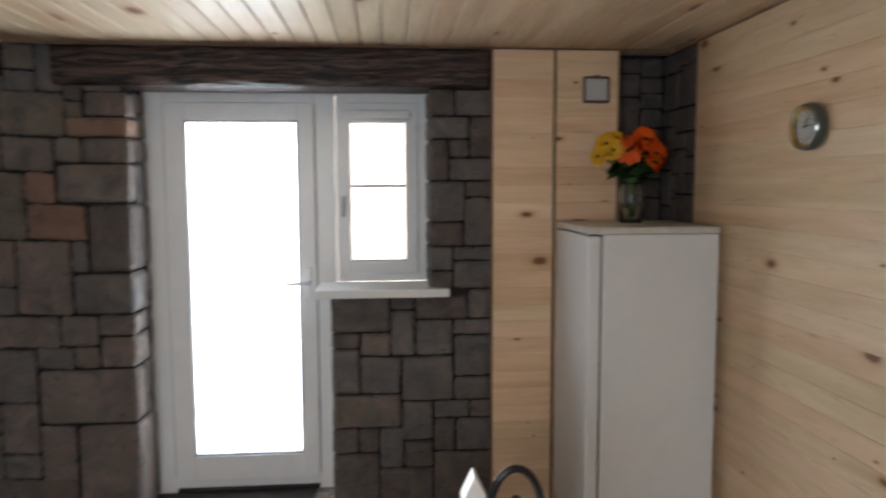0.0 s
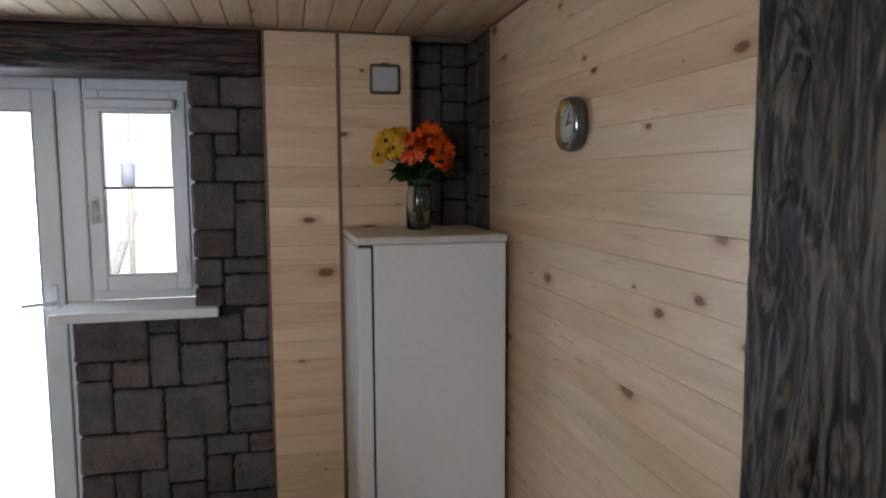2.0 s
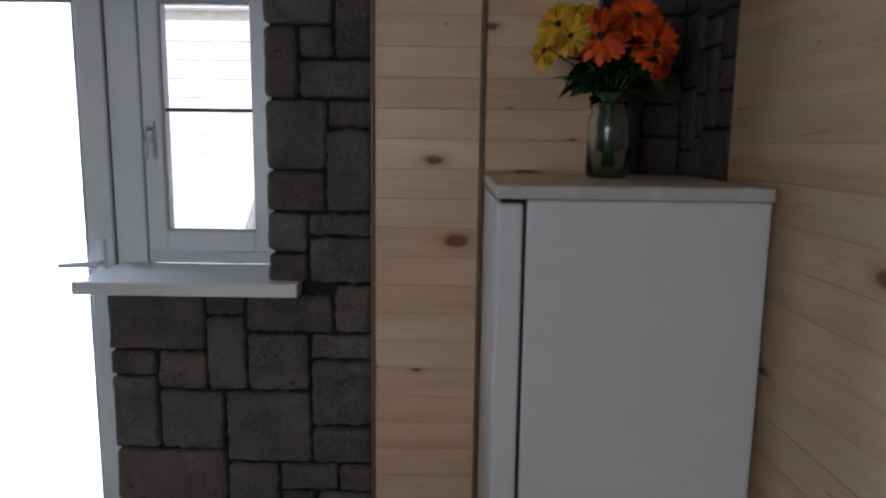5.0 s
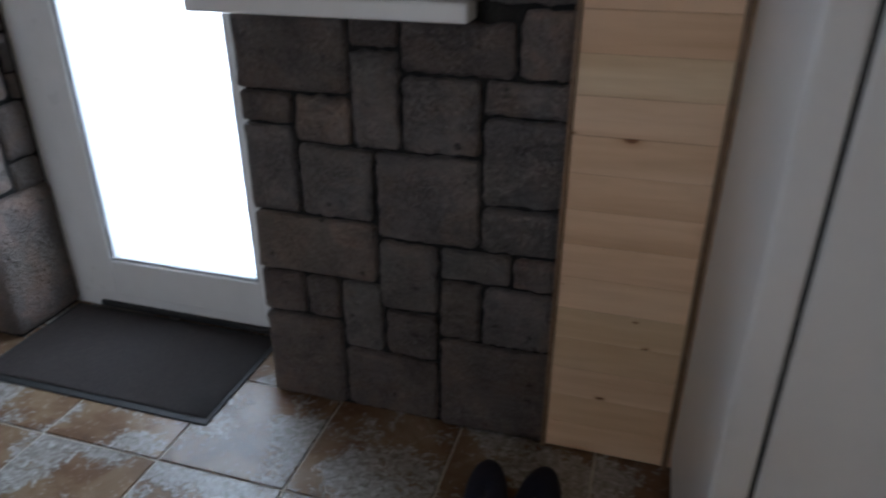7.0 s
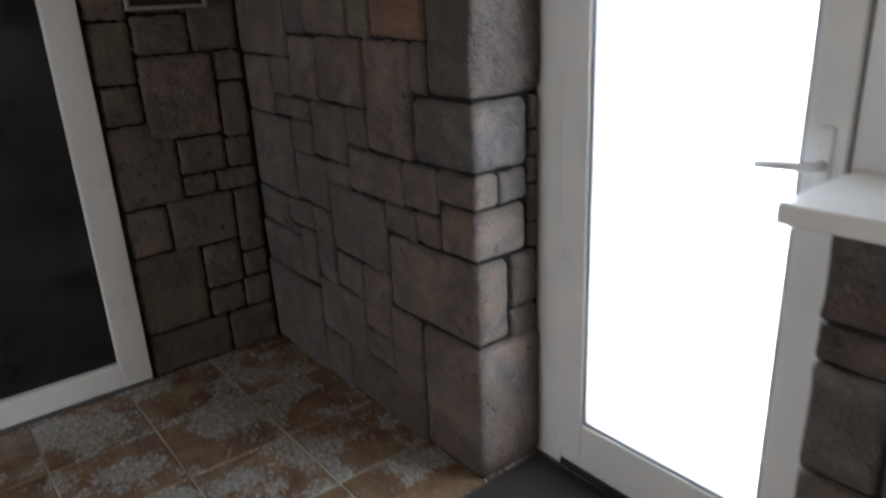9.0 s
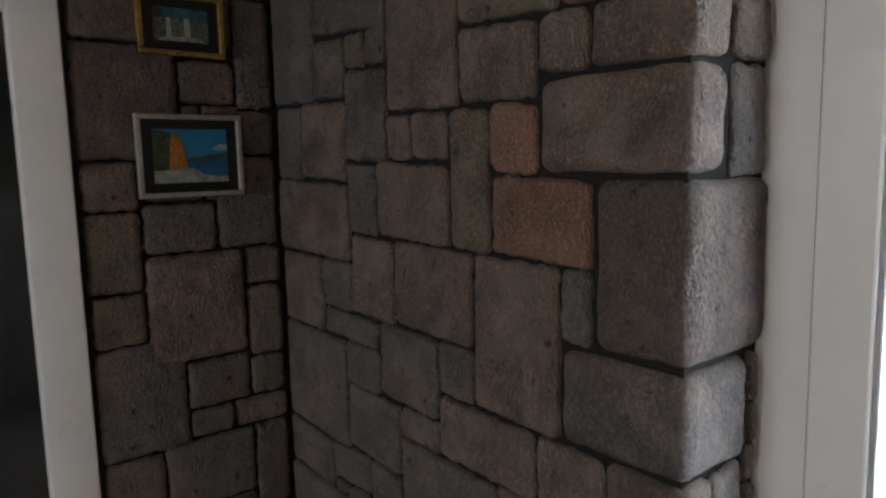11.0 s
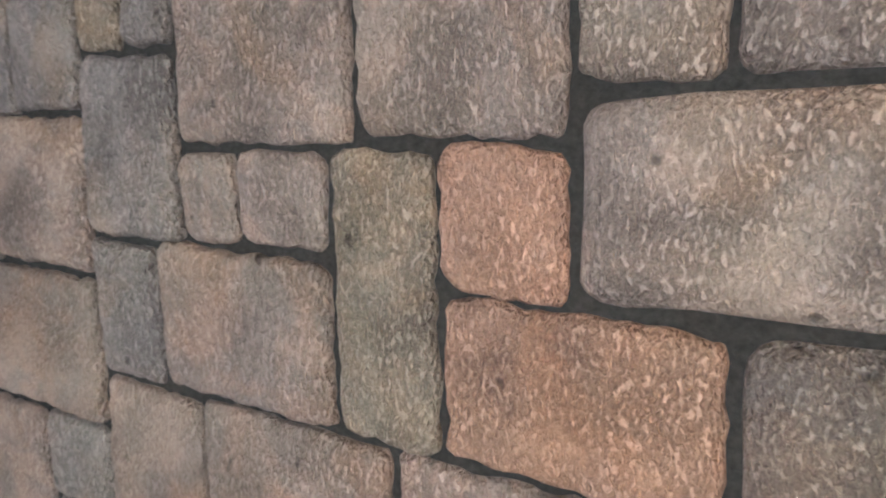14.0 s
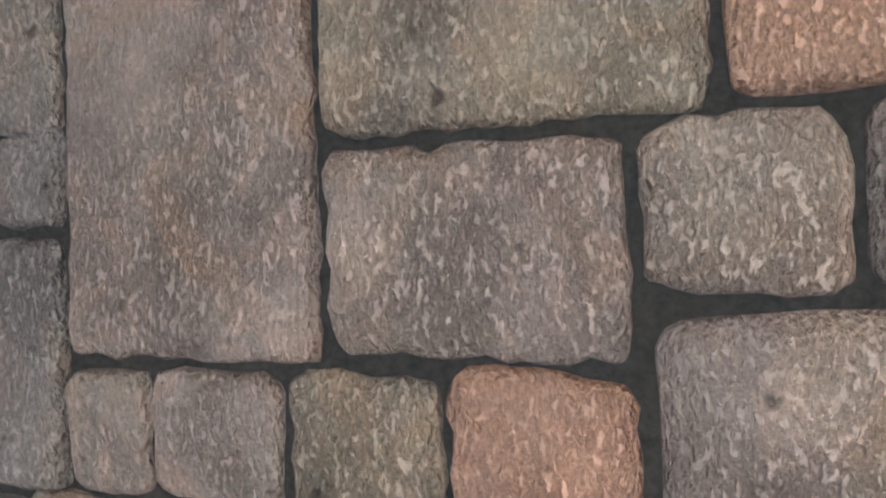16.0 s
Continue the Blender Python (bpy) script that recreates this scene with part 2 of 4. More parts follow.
bead_grey = plain("bead_grey", (0.42, 0.43, 0.45), 0.5)
tile_mat = tile_material()
grout = plain("grout", (0.5, 0.46, 0.4), 0.85, grain=0.15, scale=90)
white_pvc = plain("white_pvc", (0.78, 0.79, 0.8), 0.3, grain=0.02, scale=8)
sill_white = plain("white_sill", (0.8, 0.8, 0.8), 0.22, grain=0.02, scale=10)
fridge_white = plain("white_enamel", (0.74, 0.74, 0.745), 0.35, grain=0.012, scale=14)
fridge_top = plain("worn_white_top", (0.62, 0.58, 0.53), 0.4, grain=0.08, scale=18)
rubber = plain("black_rubber", (0.02, 0.02, 0.022), 0.7, grain=0.2, scale=80)
gasket = plain("grey_gasket", (0.1, 0.1, 0.105), 0.6)
chrome = plain("brushed_metal", (0.62, 0.61, 0.6), 0.25, 1.0, grain=0.05)
silver = plain("silver_frame", (0.55, 0.55, 0.54), 0.35, 0.7, grain=0.1, scale=60)
gold = plain("gold_rim", (0.55, 0.38, 0.12), 0.28, 0.8, grain=0.12, scale=60)
bronze = plain("clock_case", (0.1, 0.11, 0.1), 0.3, 0.4, grain=0.1)
dial_mat = plain("clock_dial", (0.42, 0.41, 0.37), 0.4, grain=0.04)
black = plain("black_plastic", (0.012, 0.012, 0.013), 0.3, grain=0.1)
navy = plain("navy_felt", (0.012, 0.014, 0.035), 0.9, grain=0.3, scale=200, relief=0.004)
mat_mat = plain("brown_ribbed_mat", (0.036, 0.027, 0.025), 0.85, grain=0.25, scale=160, relief=0.003)
plaster = plain("pale_plaster", (0.55, 0.5, 0.43), 0.8, grain=0.05, scale=30, relief=0.003)
grey_plate = plain("grey_plate", (0.5, 0.5, 0.5), 0.35, grain=0.03)
plate_rim = plain("bronze_rim", (0.16, 0.11, 0.08), 0.35, 0.3)


def glass(name, rough, tint=(1, 1, 1), ior=1.45):
    mat, nodes, links, b = material(name, rough)
    b.inputs["Transmission Weight"].default_value = 1.0
    b.inputs["Base Color"].default_value = (*tint, 1)
    b.inputs["IOR"].default_value = ior
    return mat


clear_glass = glass("clear_glass", 0.0, ior=1.2)
frosted = glass("frosted_glass", 0.35, ior=1.2)
jar_glass = glass("jar_glass", 0.03, (0.86, 0.93, 0.9))
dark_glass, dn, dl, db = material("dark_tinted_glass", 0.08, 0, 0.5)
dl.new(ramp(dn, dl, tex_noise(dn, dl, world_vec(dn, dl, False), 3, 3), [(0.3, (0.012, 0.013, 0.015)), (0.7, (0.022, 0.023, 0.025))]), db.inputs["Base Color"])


# ---------- mesh helpers ----------
def mesh_of(name, bm, mat, smooth=False):
    me = bpy.data.meshes.new(name)
    bmesh.ops.recalc_face_normals(bm, faces=bm.faces)
    for f in bm.faces:
        f.smooth = smooth
    bm.to_mesh(me)
    bm.free()
    me.materials.append(mat)
    return me


def part(name, bm, mat, parent=None, label="", smooth=False):
    ob = new(name, mesh_of(name, bm, mat, smooth))
    ob.parent = parent
    if label:
        ob["label"] = label
    return ob


def thing(name, at=(0, 0, 0), label="", category="", group="", kind="", turn=0.0):
    ob = new(name)
    ob.empty_display_size = 0.05
    ob.matrix_basis = pose(*at, 0, 0, turn)
    return tagged(ob, label, category, group, kind)


def box(bm, x0, x1, y0, y1, z0, z1, bevel=0.0, seg=2):
    made = bmesh.ops.create_cube(bm, size=1, matrix=Matrix.Translation(((x0 + x1) / 2, (y0 + y1) / 2, (z0 + z1) / 2)) @ Matrix.Diagonal((x1 - x0, y1 - y0, z1 - z0, 1)))
    if bevel:
        edges = list({e for v in made["verts"] for e in v.link_edges})
        bmesh.ops.bevel(bm, geom=edges, offset=bevel, segments=seg, affect="EDGES", profile=0.5)
    return bm


def boxed(*dims, bevel=0.0, seg=2):
    return box(bmesh.new(), *dims, bevel=bevel, seg=seg)


def frame_bm(x0, x1, z0, z1, y0, y1, width, bevel=0.004, widths=None):
    """A rectangular frame of four mitre-less bars in the xz plane. widths: left, right, bottom, top."""
    l, r, b, t = widths or (width,) * 4
    bm = bmesh.new()
    box(bm, x0, x0 + l, y0, y1, z0, z1, bevel)
    box(bm, x1 - r, x1, y0, y1, z0, z1, bevel)
    box(bm, x0 + l - 0.001, x1 - r + 0.001, y0 + 0.001, y1 - 0.001, z0, z0 + b, bevel)
    box(bm, x0 + l - 0.001, x1 - r + 0.001, y0 + 0.001, y1 - 0.001, z1 - t, z1, bevel)
    return bm


def lathe(profile, steps=32, squash=1.0):
    bm = bmesh.new()
    rings = [[bm.verts.new((r * math.cos(a), r * math.sin(a) * squash, z)) for a in (2 * math.pi * k / steps for k in range(steps))] for r, z in profile]
    for p, q in zip(rings, rings[1:]):
        for k in range(steps):
            bm.faces.new((p[k], p[(k + 1) % steps], q[(k + 1) % steps], q[k]))
    return bm


def tube(bm, pts, radius, steps=8, taper=1.0):
    pts = [Vector(p) for p in pts]
    rings = []
    for n, p in enumerate(pts):
        way = (pts[min(n + 1, len(pts) - 1)] - pts[max(n - 1, 0)]).normalized()
        q = way.to_track_quat("Z", "Y")
        r = radius * (1 + (taper - 1) * n / max(1, len(pts) - 1))
        rings.append([bm.verts.new(p + q @ Vector((r * math.cos(a), r * math.sin(a), 0))) for a in (2 * math.pi * k / steps for k in range(steps))])
    for a, b in zip(rings, rings[1:]):
        for k in range(steps):
            bm.faces.new((a[k], a[(k + 1) % steps], b[(k + 1) % steps], b[k]))
    bm.faces.new(rings[0])
    bm.faces.new(rings[-1])
    return bm


# ---------- the large structure ----------
CEIL, WEST, EAST, NORTH, SOUTH = 2.262, -2.43, 1.635, 3.925, -1.4

bm = bmesh.new()
box(bm, WEST - 0.25, -1.007, NORTH, 4.32, -0.1, CEIL + 0.2)
box(bm, -1.007, 0.43, NORTH, 4.32, 2.085, CEIL + 0.2)
box(bm, -0.055, 0.43, NORTH, 4.32, -0.1, 1.068)
box(bm, 0.43, 1.34, NORTH, 4.32, -0.1, CEIL + 0.2)
# niche back, set deeper so that its shade comes out darker
box(bm, 1.34, EAST + 0.25, 4.11, 4.32, -0.1, CEIL + 0.2)
wall_north = part("wall_north", bm, mortar)
tagged(wall_north, "grey and brown cast stone wall with dark joints", "wall", kind="structure")

bm = bmesh.new()
box(bm, WEST - 0.25, WEST - 0.015, 3.33, NORTH, -0.1, CEIL + 0.2)
box(bm, WEST - 0.25, WEST - 0.015, 2.33, 3.33, 2.08, CEIL + 0.2)
box(bm, WEST - 0.25, WEST - 0.015, SOUTH, 2.33, -0.1, CEIL + 0.2)
wall_west = part("wall_west", bm, mortar)
tagged(wall_west, "grey cast stone side wall with dark joints", "wall", kind="structure")

wall_east = part("wall_east", boxed(EAST + 0.012, EAST + 0.25, SOUTH, 4.11, -0.1, CEIL + 0.2), mortar)
tagged(wall_east, "wall clad in pale knotty pine boards", "wall", kind="structure")

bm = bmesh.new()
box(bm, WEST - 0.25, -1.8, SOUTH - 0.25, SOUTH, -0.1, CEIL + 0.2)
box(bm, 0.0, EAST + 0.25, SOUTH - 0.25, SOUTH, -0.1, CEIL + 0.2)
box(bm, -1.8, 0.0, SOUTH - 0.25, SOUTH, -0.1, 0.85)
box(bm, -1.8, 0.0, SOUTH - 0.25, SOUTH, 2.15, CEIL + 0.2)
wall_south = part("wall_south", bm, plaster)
tagged(wall_south, "plain pale plaster wall with an added window opening", "wall", kind="structure")
# unseen window, added to hold the fill lamp; its pane stops the sun
window_back = thing("window_added", (0, 0, 0), "white framed window added in the unseen back wall", "window", kind="structure")
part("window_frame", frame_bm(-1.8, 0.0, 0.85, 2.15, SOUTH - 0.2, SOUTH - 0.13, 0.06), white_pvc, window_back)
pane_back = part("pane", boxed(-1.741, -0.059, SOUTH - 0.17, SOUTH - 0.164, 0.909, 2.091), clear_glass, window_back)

# ceiling: tongued boards in one mesh, running towards the door
bm = bmesh.new()
PITCH_C = 0.098
x = WEST - 0.02
while x < EAST + 0.05:
    box(bm, x + 0.002, x + PITCH_C - 0.002, SOUTH - 0.05, NORTH + 0.13, CEIL, CEIL + 0.016, 0.003, 1)
    x += PITCH_C
ceiling = part("ceiling", bm, pine_ceiling)
tagged(ceiling, "ceiling of lacquered pale pine boards", "ceiling", kind="structure")
roof = part("ceiling_deck", boxed(WEST - 0.25, EAST + 0.25, SOUTH - 0.25, 4.32, CEIL + 0.021, CEIL + 0.19), pine_trim)
tagged(roof, "brown deck behind the ceiling boards", "ceiling", kind="structure")

floor = part("floor", boxed(WEST - 0.25, EAST + 0.25, SOUTH - 0.2, 4.31, -0.1, -0.004), grout)
tagged(floor, "floor of rustic brown and pale mottled tiles", "floor", kind="structure")


# ---------- stones ----------
def smooth_outline(w, h, rnd):
    """An uneven rounded rectangle, counter-clockwise, around its centre."""
    r = min(0.019, 0.2 * min(w, h)) * rnd.uniform(0.7, 1.25)
    pts = []
    for cx, cz, a0 in ((w / 2 - r, -h / 2 + r, -90), (w / 2 - r, h / 2 - r, 0), (-w / 2 + r, h / 2 - r, 90), (-w / 2 + r, -h / 2 + r, 180)):
        rr = r * rnd.uniform(0.55, 1.0)
        for k in range(4):
            a = radians(a0 + 30 * k)
            pts.append(Vector((cx + rr * math.cos(a) + (r - rr) * 0.7 * (1 if cx > 0 else -1), cz + rr * math.sin(a) + (r - rr) * 0.7 * (1 if cz > 0 else -1))))
    out = []
    for p, q in zip(pts, pts[1:] + pts[:1]):
        out.append(p)
        n = int((q - p).length / 0.014)
        for k in range(1, n):
            out.append(p.lerp(q, k / n))
    seed = Vector((rnd.uniform(0, 99), rnd.uniform(0, 99), 0))
    return [p * 1.0 + Vector((noise.noise(Vector((p.x * 40, p.y * 40, 0)) + seed) + 0.5 * noise.noise(Vector((p.x * 110, p.y * 110, 3)) + seed), noise.noise(Vector((p.x * 40, p.y * 40, 7)) + seed) + 0.5 * noise.noise(Vector((p.x * 110, p.y * 110, 11)) + seed))) * 0.0062 for p in out]


def stone(parent, place, along, out, w, h, proud, mat, rnd, shear=0.0):
    """A stone of width w and height h on a wall. place: its centre on the wall's core; along, out: unit vectors."""
    ring = smooth_outline(w, h, rnd)
    n = len(ring)
    up = Vector((0, 0, 1))
    tilt_a, tilt_b = rnd.uniform(-0.004, 0.004), rnd.uniform(-0.004, 0.004)
    verts, faces = [], []
    for inset, depth in ((-0.001, -0.006), (0.0, 0.4 * proud), (0.003, 0.78 * proud), (0.009, proud), (0.02, proud + 0.0015)):
        sx, sz = max(0.1, 1 - 2 * inset / w), max(0.1, 1 - 2 * inset / h)
        for p in ring:
            lean = tilt_a * p.x / max(w, 0.1) * 2 + tilt_b * p.y / max(h, 0.1) * 2 if depth > 0 else 0
            verts.append(along * (p.x * sx) + up * (p.y * sz + shear * p.x) + out * (depth + lean))
    for k in range(4):
        for i in range(n):
            j = (i + 1) % n
            faces.append((k * n + i, k * n + j, (k + 1) * n + j, (k + 1) * n + i))
    faces.append(tuple(range(4 * n, 5 * n)))
    me = bpy.data.meshes.new("stone")
    me.from_pydata([tuple(v) for v in verts], [], faces)
    me.polygons.foreach_set("use_smooth", [True] * len(faces))
    me.materials.append(mat)
    me.validate()
    b2 = bmesh.new()
    b2.from_mesh(me)
    bmesh.ops.recalc_face_normals(b2, faces=b2.faces)
    b2.to_mesh(me)
    b2.free()
    ob = new("stone", me)
    ob.location = place
    ob.parent = parent
    return ob


def corner_stone(parent, x0, x1, y0, y1, z0, z1, mat, rnd, bevel=0.02):
    """A block that turns the corner into a reveal."""
    bm = bmesh.new()
    c = Vector(((x0 + x1) / 2, (y0 + y1) / 2, (z0 + z1) / 2))
    half = Vector((x1 - x0, y1 - y0, z1 - z0)) / 2
    bmesh.ops.create_cube(bm, size=2)
    bmesh.ops.subdivide_edges(bm, edges=bm.edges, cuts=9, use_grid_fill=True)
    r = min(bevel, half.z * 0.35, half.x * 0.5)
    seed = Vector((rnd.uniform(0, 99), rnd.uniform(0, 99), rnd.uniform(0, 99)))
    for v in bm.verts:
        p = Vector([math.copysign(abs(t) ** 0.55, t) * h for t, h in zip(v.co, half)])
        core = Vector([max(-h + r, min(h - r, t)) for t, h in zip(p, half)])
        off = p - core
        v.co = core + off.normalized() * r if off.length > 1e-6 else p
        v.co += noise.noise_vector(v.co * 18 + seed) * 0.004 + noise.noise_vector(v.co * 60 + seed) * 0.0018
    ob = part("stone", bm, mat, parent, smooth=True)
    ob.location = c
    return ob


def infill(taken, u0, u1, z0, z1, rnd, cell=0.02):
    """Lays stones of mixed sizes into what the given ones leave free."""
    nu, nz = int(round((u1 - u0) / cell)), int(round((z1 - z0) / cell))
    grid = np.zeros((nu, nz), bool)
    for a, b, c, d in taken:
        grid[max(0, int(round((a - u0) / cell))):max(0, int(round((c - u0) / cell))), max(0, int(round((b - z0) / cell))):max(0, int(round((d - z0) / cell)))] = True
    found = []
    for j in range(nz):
        for i in range(nu):
            if grid[i, j]:
                continue
            want_w, want_h = rnd.randint(5, 15), rnd.randint(4, 11)
            w = 1
            while w < want_w and i + w < nu and not grid[i + w, j]:
                w += 1
            h = 1
            while h < want_h and j + h < nz and not grid[i:i + w, j + h].any():
                h += 1
            if i + w < nu and nu - i - w < 3 and not grid[i + w:, j:j + h].any():
                w = nu - i
            grid[i:i + w, j:j + h] = True
            if w >= 2 and h >= 2:
                found.append((u0 + i * cell, z0 + j * cell, u0 + (i + w) * cell, z0 + (j + h) * cell))
    return found


GAP = 0.0036
KINDS = "gtgmgedtgm"

# the stones that can be told apart, in centimetres along the wall and up: left, bottom, right, top, colour
NORTH_TOP = [
    (-243, 173.6, -217.8, 211.4, "g"), (-217.8, 190.1, -183, 209.5, "g"), (-217.8, 173.6, -202.3, 190.1, "g"), (-202.3, 180.4, -192.6, 190.1, "e"),
    (-192.6, 180.4, -183, 190.1, "g"), (-202.3, 156.2, -183, 180.4, "g"), (-183, 167.8, -155.8, 204.6, "t"), (-155.8, 183.8, -126.8, 204.6, "e"),
    (-155.8, 167.8, -132.6, 183.9, "t"), (-132.6, 171.7, -120, 183.7, "t"), (-243, 151.4, -226.5, 173.6, "g"), (-226.5, 151.4, -202.3, 173.6, "t"),
    (-183, 156.2, -173.3, 167.8, "m"), (-173.3, 156.2, -159.7, 167.8, "t"), (-159.7, 135.9, -146.2, 167.8, "e"), (-146.2, 152.9, -132.6, 167.8, "o"),
]
NORTH_MID = [
    (-243, 129.1, -202.3, 151.4, "m"), (-202.3, 136.7, -188.8, 156.2, "g"), (-188.8, 136.4, -159.7, 156.2, "m"), (-146.2, 135.7, -119.1, 152.8, "o"),
    (-243, 106.4, -218.2, 129.1, "t"), (-218.2, 114.3, -202.3, 129.1, "g"), (-202.3, 114.3, -182, 136.6, "t"), (-182, 114.3, -152.3, 136.4, "m"),
    (-127.1, 120.2, -119.1, 135.5, "g"), (-152.3, 100.3, -127.1, 135.7, "m"), (-133.5, 84.9, -116, 100.1, "t"), (-164.6, 84.9, -133.5, 100.4, "t"),
    (-164.6, 100.4, -152.3, 114.3, "g"), (-189.9, 93.6, -164.6, 114.3, "g"), (-206.4, 93.6, -189.9, 106.4, "g"), (-218.2, 106.4, -189.9, 114.3, "g"),
]
NORTH_LOW = [
    (-243, 74.2, -206.4, 106.4, "g"), (-206.4, 74.2, -181.1, 93.6, "g"), (-181.1, 84.9, -164.6, 93.6, "g"), (-181.1, 58.6, -145.2, 84.9, "g"),
    (-145.2, 74.2, -127.7, 84.9, "g"), (-127.7, 74.2, -116, 84.9, "m"), (-243, 58.6, -215.2, 74.2, "g"), (-215.2, 62.5, -195.9, 74.2, "g"),
    (-243, 39.2, -207.4, 58.6, "g"), (-207.4, 39.2, -196.7, 62.5, "t"), (-196.3, 44, -181.1, 74.2, "g"), (-181.1, 44, -162.7, 58.6, "g"),
    (-197, 21, -162.7, 44, "g"), (-162.7, 33.4, -145.2, 58.6, "t"), (-243, 0, -197.1, 39.2, "g"), (-197.1, 0, -176.3, 21, "g"),
    (-162.7, 21, -145.2, 33.4, "g"), (-145.2, 17.8, -128.6, 47, "m"), (-176.3, 0, -128.6, 21, "d"),
]
# blocks that turn into the door's reveal: left, bottom, top, depth of the turn, colour
NORTH_CORNER = [
    (-128.6, 0, 47, 27, "m"), (-145.2, 47, 74.2, 13, "t"), (-116, 74.2, 89.7, 20, "t"), (-116, 89.7, 100, 9, "t"), (-127.1, 100, 120.2, 21, "g"),
    (-119.1, 120.2, 152.8, 27, "d"), (-132.6, 152.8, 171.7, 11, "t"), (-120, 171.7, 183.6, 11, "m"), (-126.8, 183.6, 193, 17, "o"), (-118.1, 193, 204.6, 13, "m"),
]
PIER = [
    (22, 100, 34, 107, "d"), (22, 77, 34, 100, "g"), (34, 95, 60, 107, "d"), (60, 95, 72, 110, "m"), (34, 77, 53, 95, "g"),
    (53, 87, 72, 95, "g"), (53, 66, 72, 87, "g"), (7, 77, 22, 89, "t"), (7, 58, 27, 77, "g"), (27, 54, 53, 77, "g"),
    (53, 54, 72, 66, "g"), (27, 34, 43, 54, "g"), (43, 45, 61, 54, "g"), (61, 45, 72, 54, "m"), (6, 28, 16, 41, "d"),
    (16, 20, 28, 41, "g"), (28, 20, 43, 34, "d"), (43, 28, 54, 45, "d"), (54, 28, 72, 45, "g"),
]
PIER_MORE = [
    (16, 0, 43, 20, "d"), (43, 0, 72, 28, "d"), (54, 194, 72, 207, "g"), (61, 174, 72, 194, "d"),
    (51, 174, 61, 183, "d"), (51, 163, 72, 174, "g"), (59, 155, 72, 163, "d"), (58, 131, 72, 155, "g"),
    (53, 124, 72, 131, "g"), (53, 110, 72, 124, "g"),
]
PIER_CORNER = [(22, 89, 107, "d"), (7, 81, 89, "d"), (7, 58, 81, "g"), (27, 41, 58, "t"), (6, 28, 41, "d"), (16, 0, 28, "d")]
WINDOW_CORNER = [(54, 194, 207, "d"), (61, 183, 194, "g"), (51, 163, 183, "d"), (59, 143, 163, "g"), (58, 131, 143, "d"), (53, 119, 131, "g"), (53, 110, 119, "d")]
WEST_STONES = [
    (381, 206, 391, 220, "g"), (379, 173, 391, 206, "g"), (362, 174, 379, 187, "m"), (334, 158, 362, 190, "d"), (334, 190, 379, 208, "e"),
    (379, 159, 391, 173, "g"), (371, 131, 391, 159, "g"), (334, 144, 349, 158, "m"), (349, 131, 371, 146, "g"), (334, 121, 349, 144, "e"),
    (349, 98, 379, 131, "t"), (379, 119, 391, 131, "m"), (379, 96, 391, 119, "g"), (334, 106, 349, 121, "e"),
]
WEST_LOW = [
    (334, 73, 359, 106, "g"), (359, 83, 379, 98, "g"), (379, 83, 391, 96, "g"), (359, 74, 373, 83, "g"),
    (373, 74, 391, 83, "t"), (334, 53, 351, 73, "t"), (351, 52, 379, 74, "g"), (379, 45, 391, 74, "g"), (334, 19, 362, 53, "e"),
    (362, 32, 379, 52, "g"), (379, 33, 391, 45, "g"), (362, 19, 378, 32, "g"), (378, 19, 391, 33, "g"), (334, 0, 369, 19, "d"), (369, 0, 391, 19, "d"),
]
rnd = random.Random(5)


def cm(rows):
    return [(a / 100, b / 100, c / 100, d / 100, k) for a, b, c, d, k in rows]


def lay_y(parent, rows, core, proud, shear=0.0):
    """Stones on a wall that faces -y."""
    for a, b, c, d, k in rows:
        stone(parent, Vector(((a + c) / 2, core, (b + d) / 2)), Vector((1, 0, 0)), Vector((0, -1, 0)), c - a - 2 * GAP, d - b - 2 * GAP, proud * rnd.uniform(0.8, 1.15), STONE[k], rnd, shear * rnd.uniform(0.6, 1.3))


def lay_x(parent, rows, core, proud):
    """Stones on a wall that faces +x."""
    for a, b, c, d, k in rows:
        stone(parent, Vector((core, (a + c) / 2, (b + d) / 2)), Vector((0, 1, 0)), Vector((1, 0, 0)), c - a - 2 * GAP, d - b - 2 * GAP, proud * rnd.uniform(0.8, 1.15), STONE[k], rnd)


def with_kind(rects):
    return [(*r, rnd.choice(KINDS)) for r in rects]


# north wall beside the door
told = cm(NORTH_TOP + NORTH_MID + NORTH_LOW)
corners = [(a / 100, b / 100, d / 100, t / 100, k) for a, b, d, t, k in NORTH_CORNER]
rest = infill([r[:4] for r in told] + [(a, b, -1.007, d) for a, b, d, t, k in corners], WEST, -1.007, 0.0, CEIL, rnd)
lay_y(wall_north, told + with_kind(rest), NORTH, 0.014, -0.055)
for a, b, d, t, k in corners:
    corner_stone(wall_north, a + GAP, -0.988, NORTH - 0.016, NORTH + t - 0.012, b + GAP, d - GAP, STONE[k], rnd, 0.03)
reveal = infill([(NORTH - 0.02, b, NORTH + t, d) for a, b, d, t, k in corners], NORTH, 4.17, 0.0, 2.06, rnd)
lay_x(wall_north, with_kind(reveal), -1.007, 0.015)

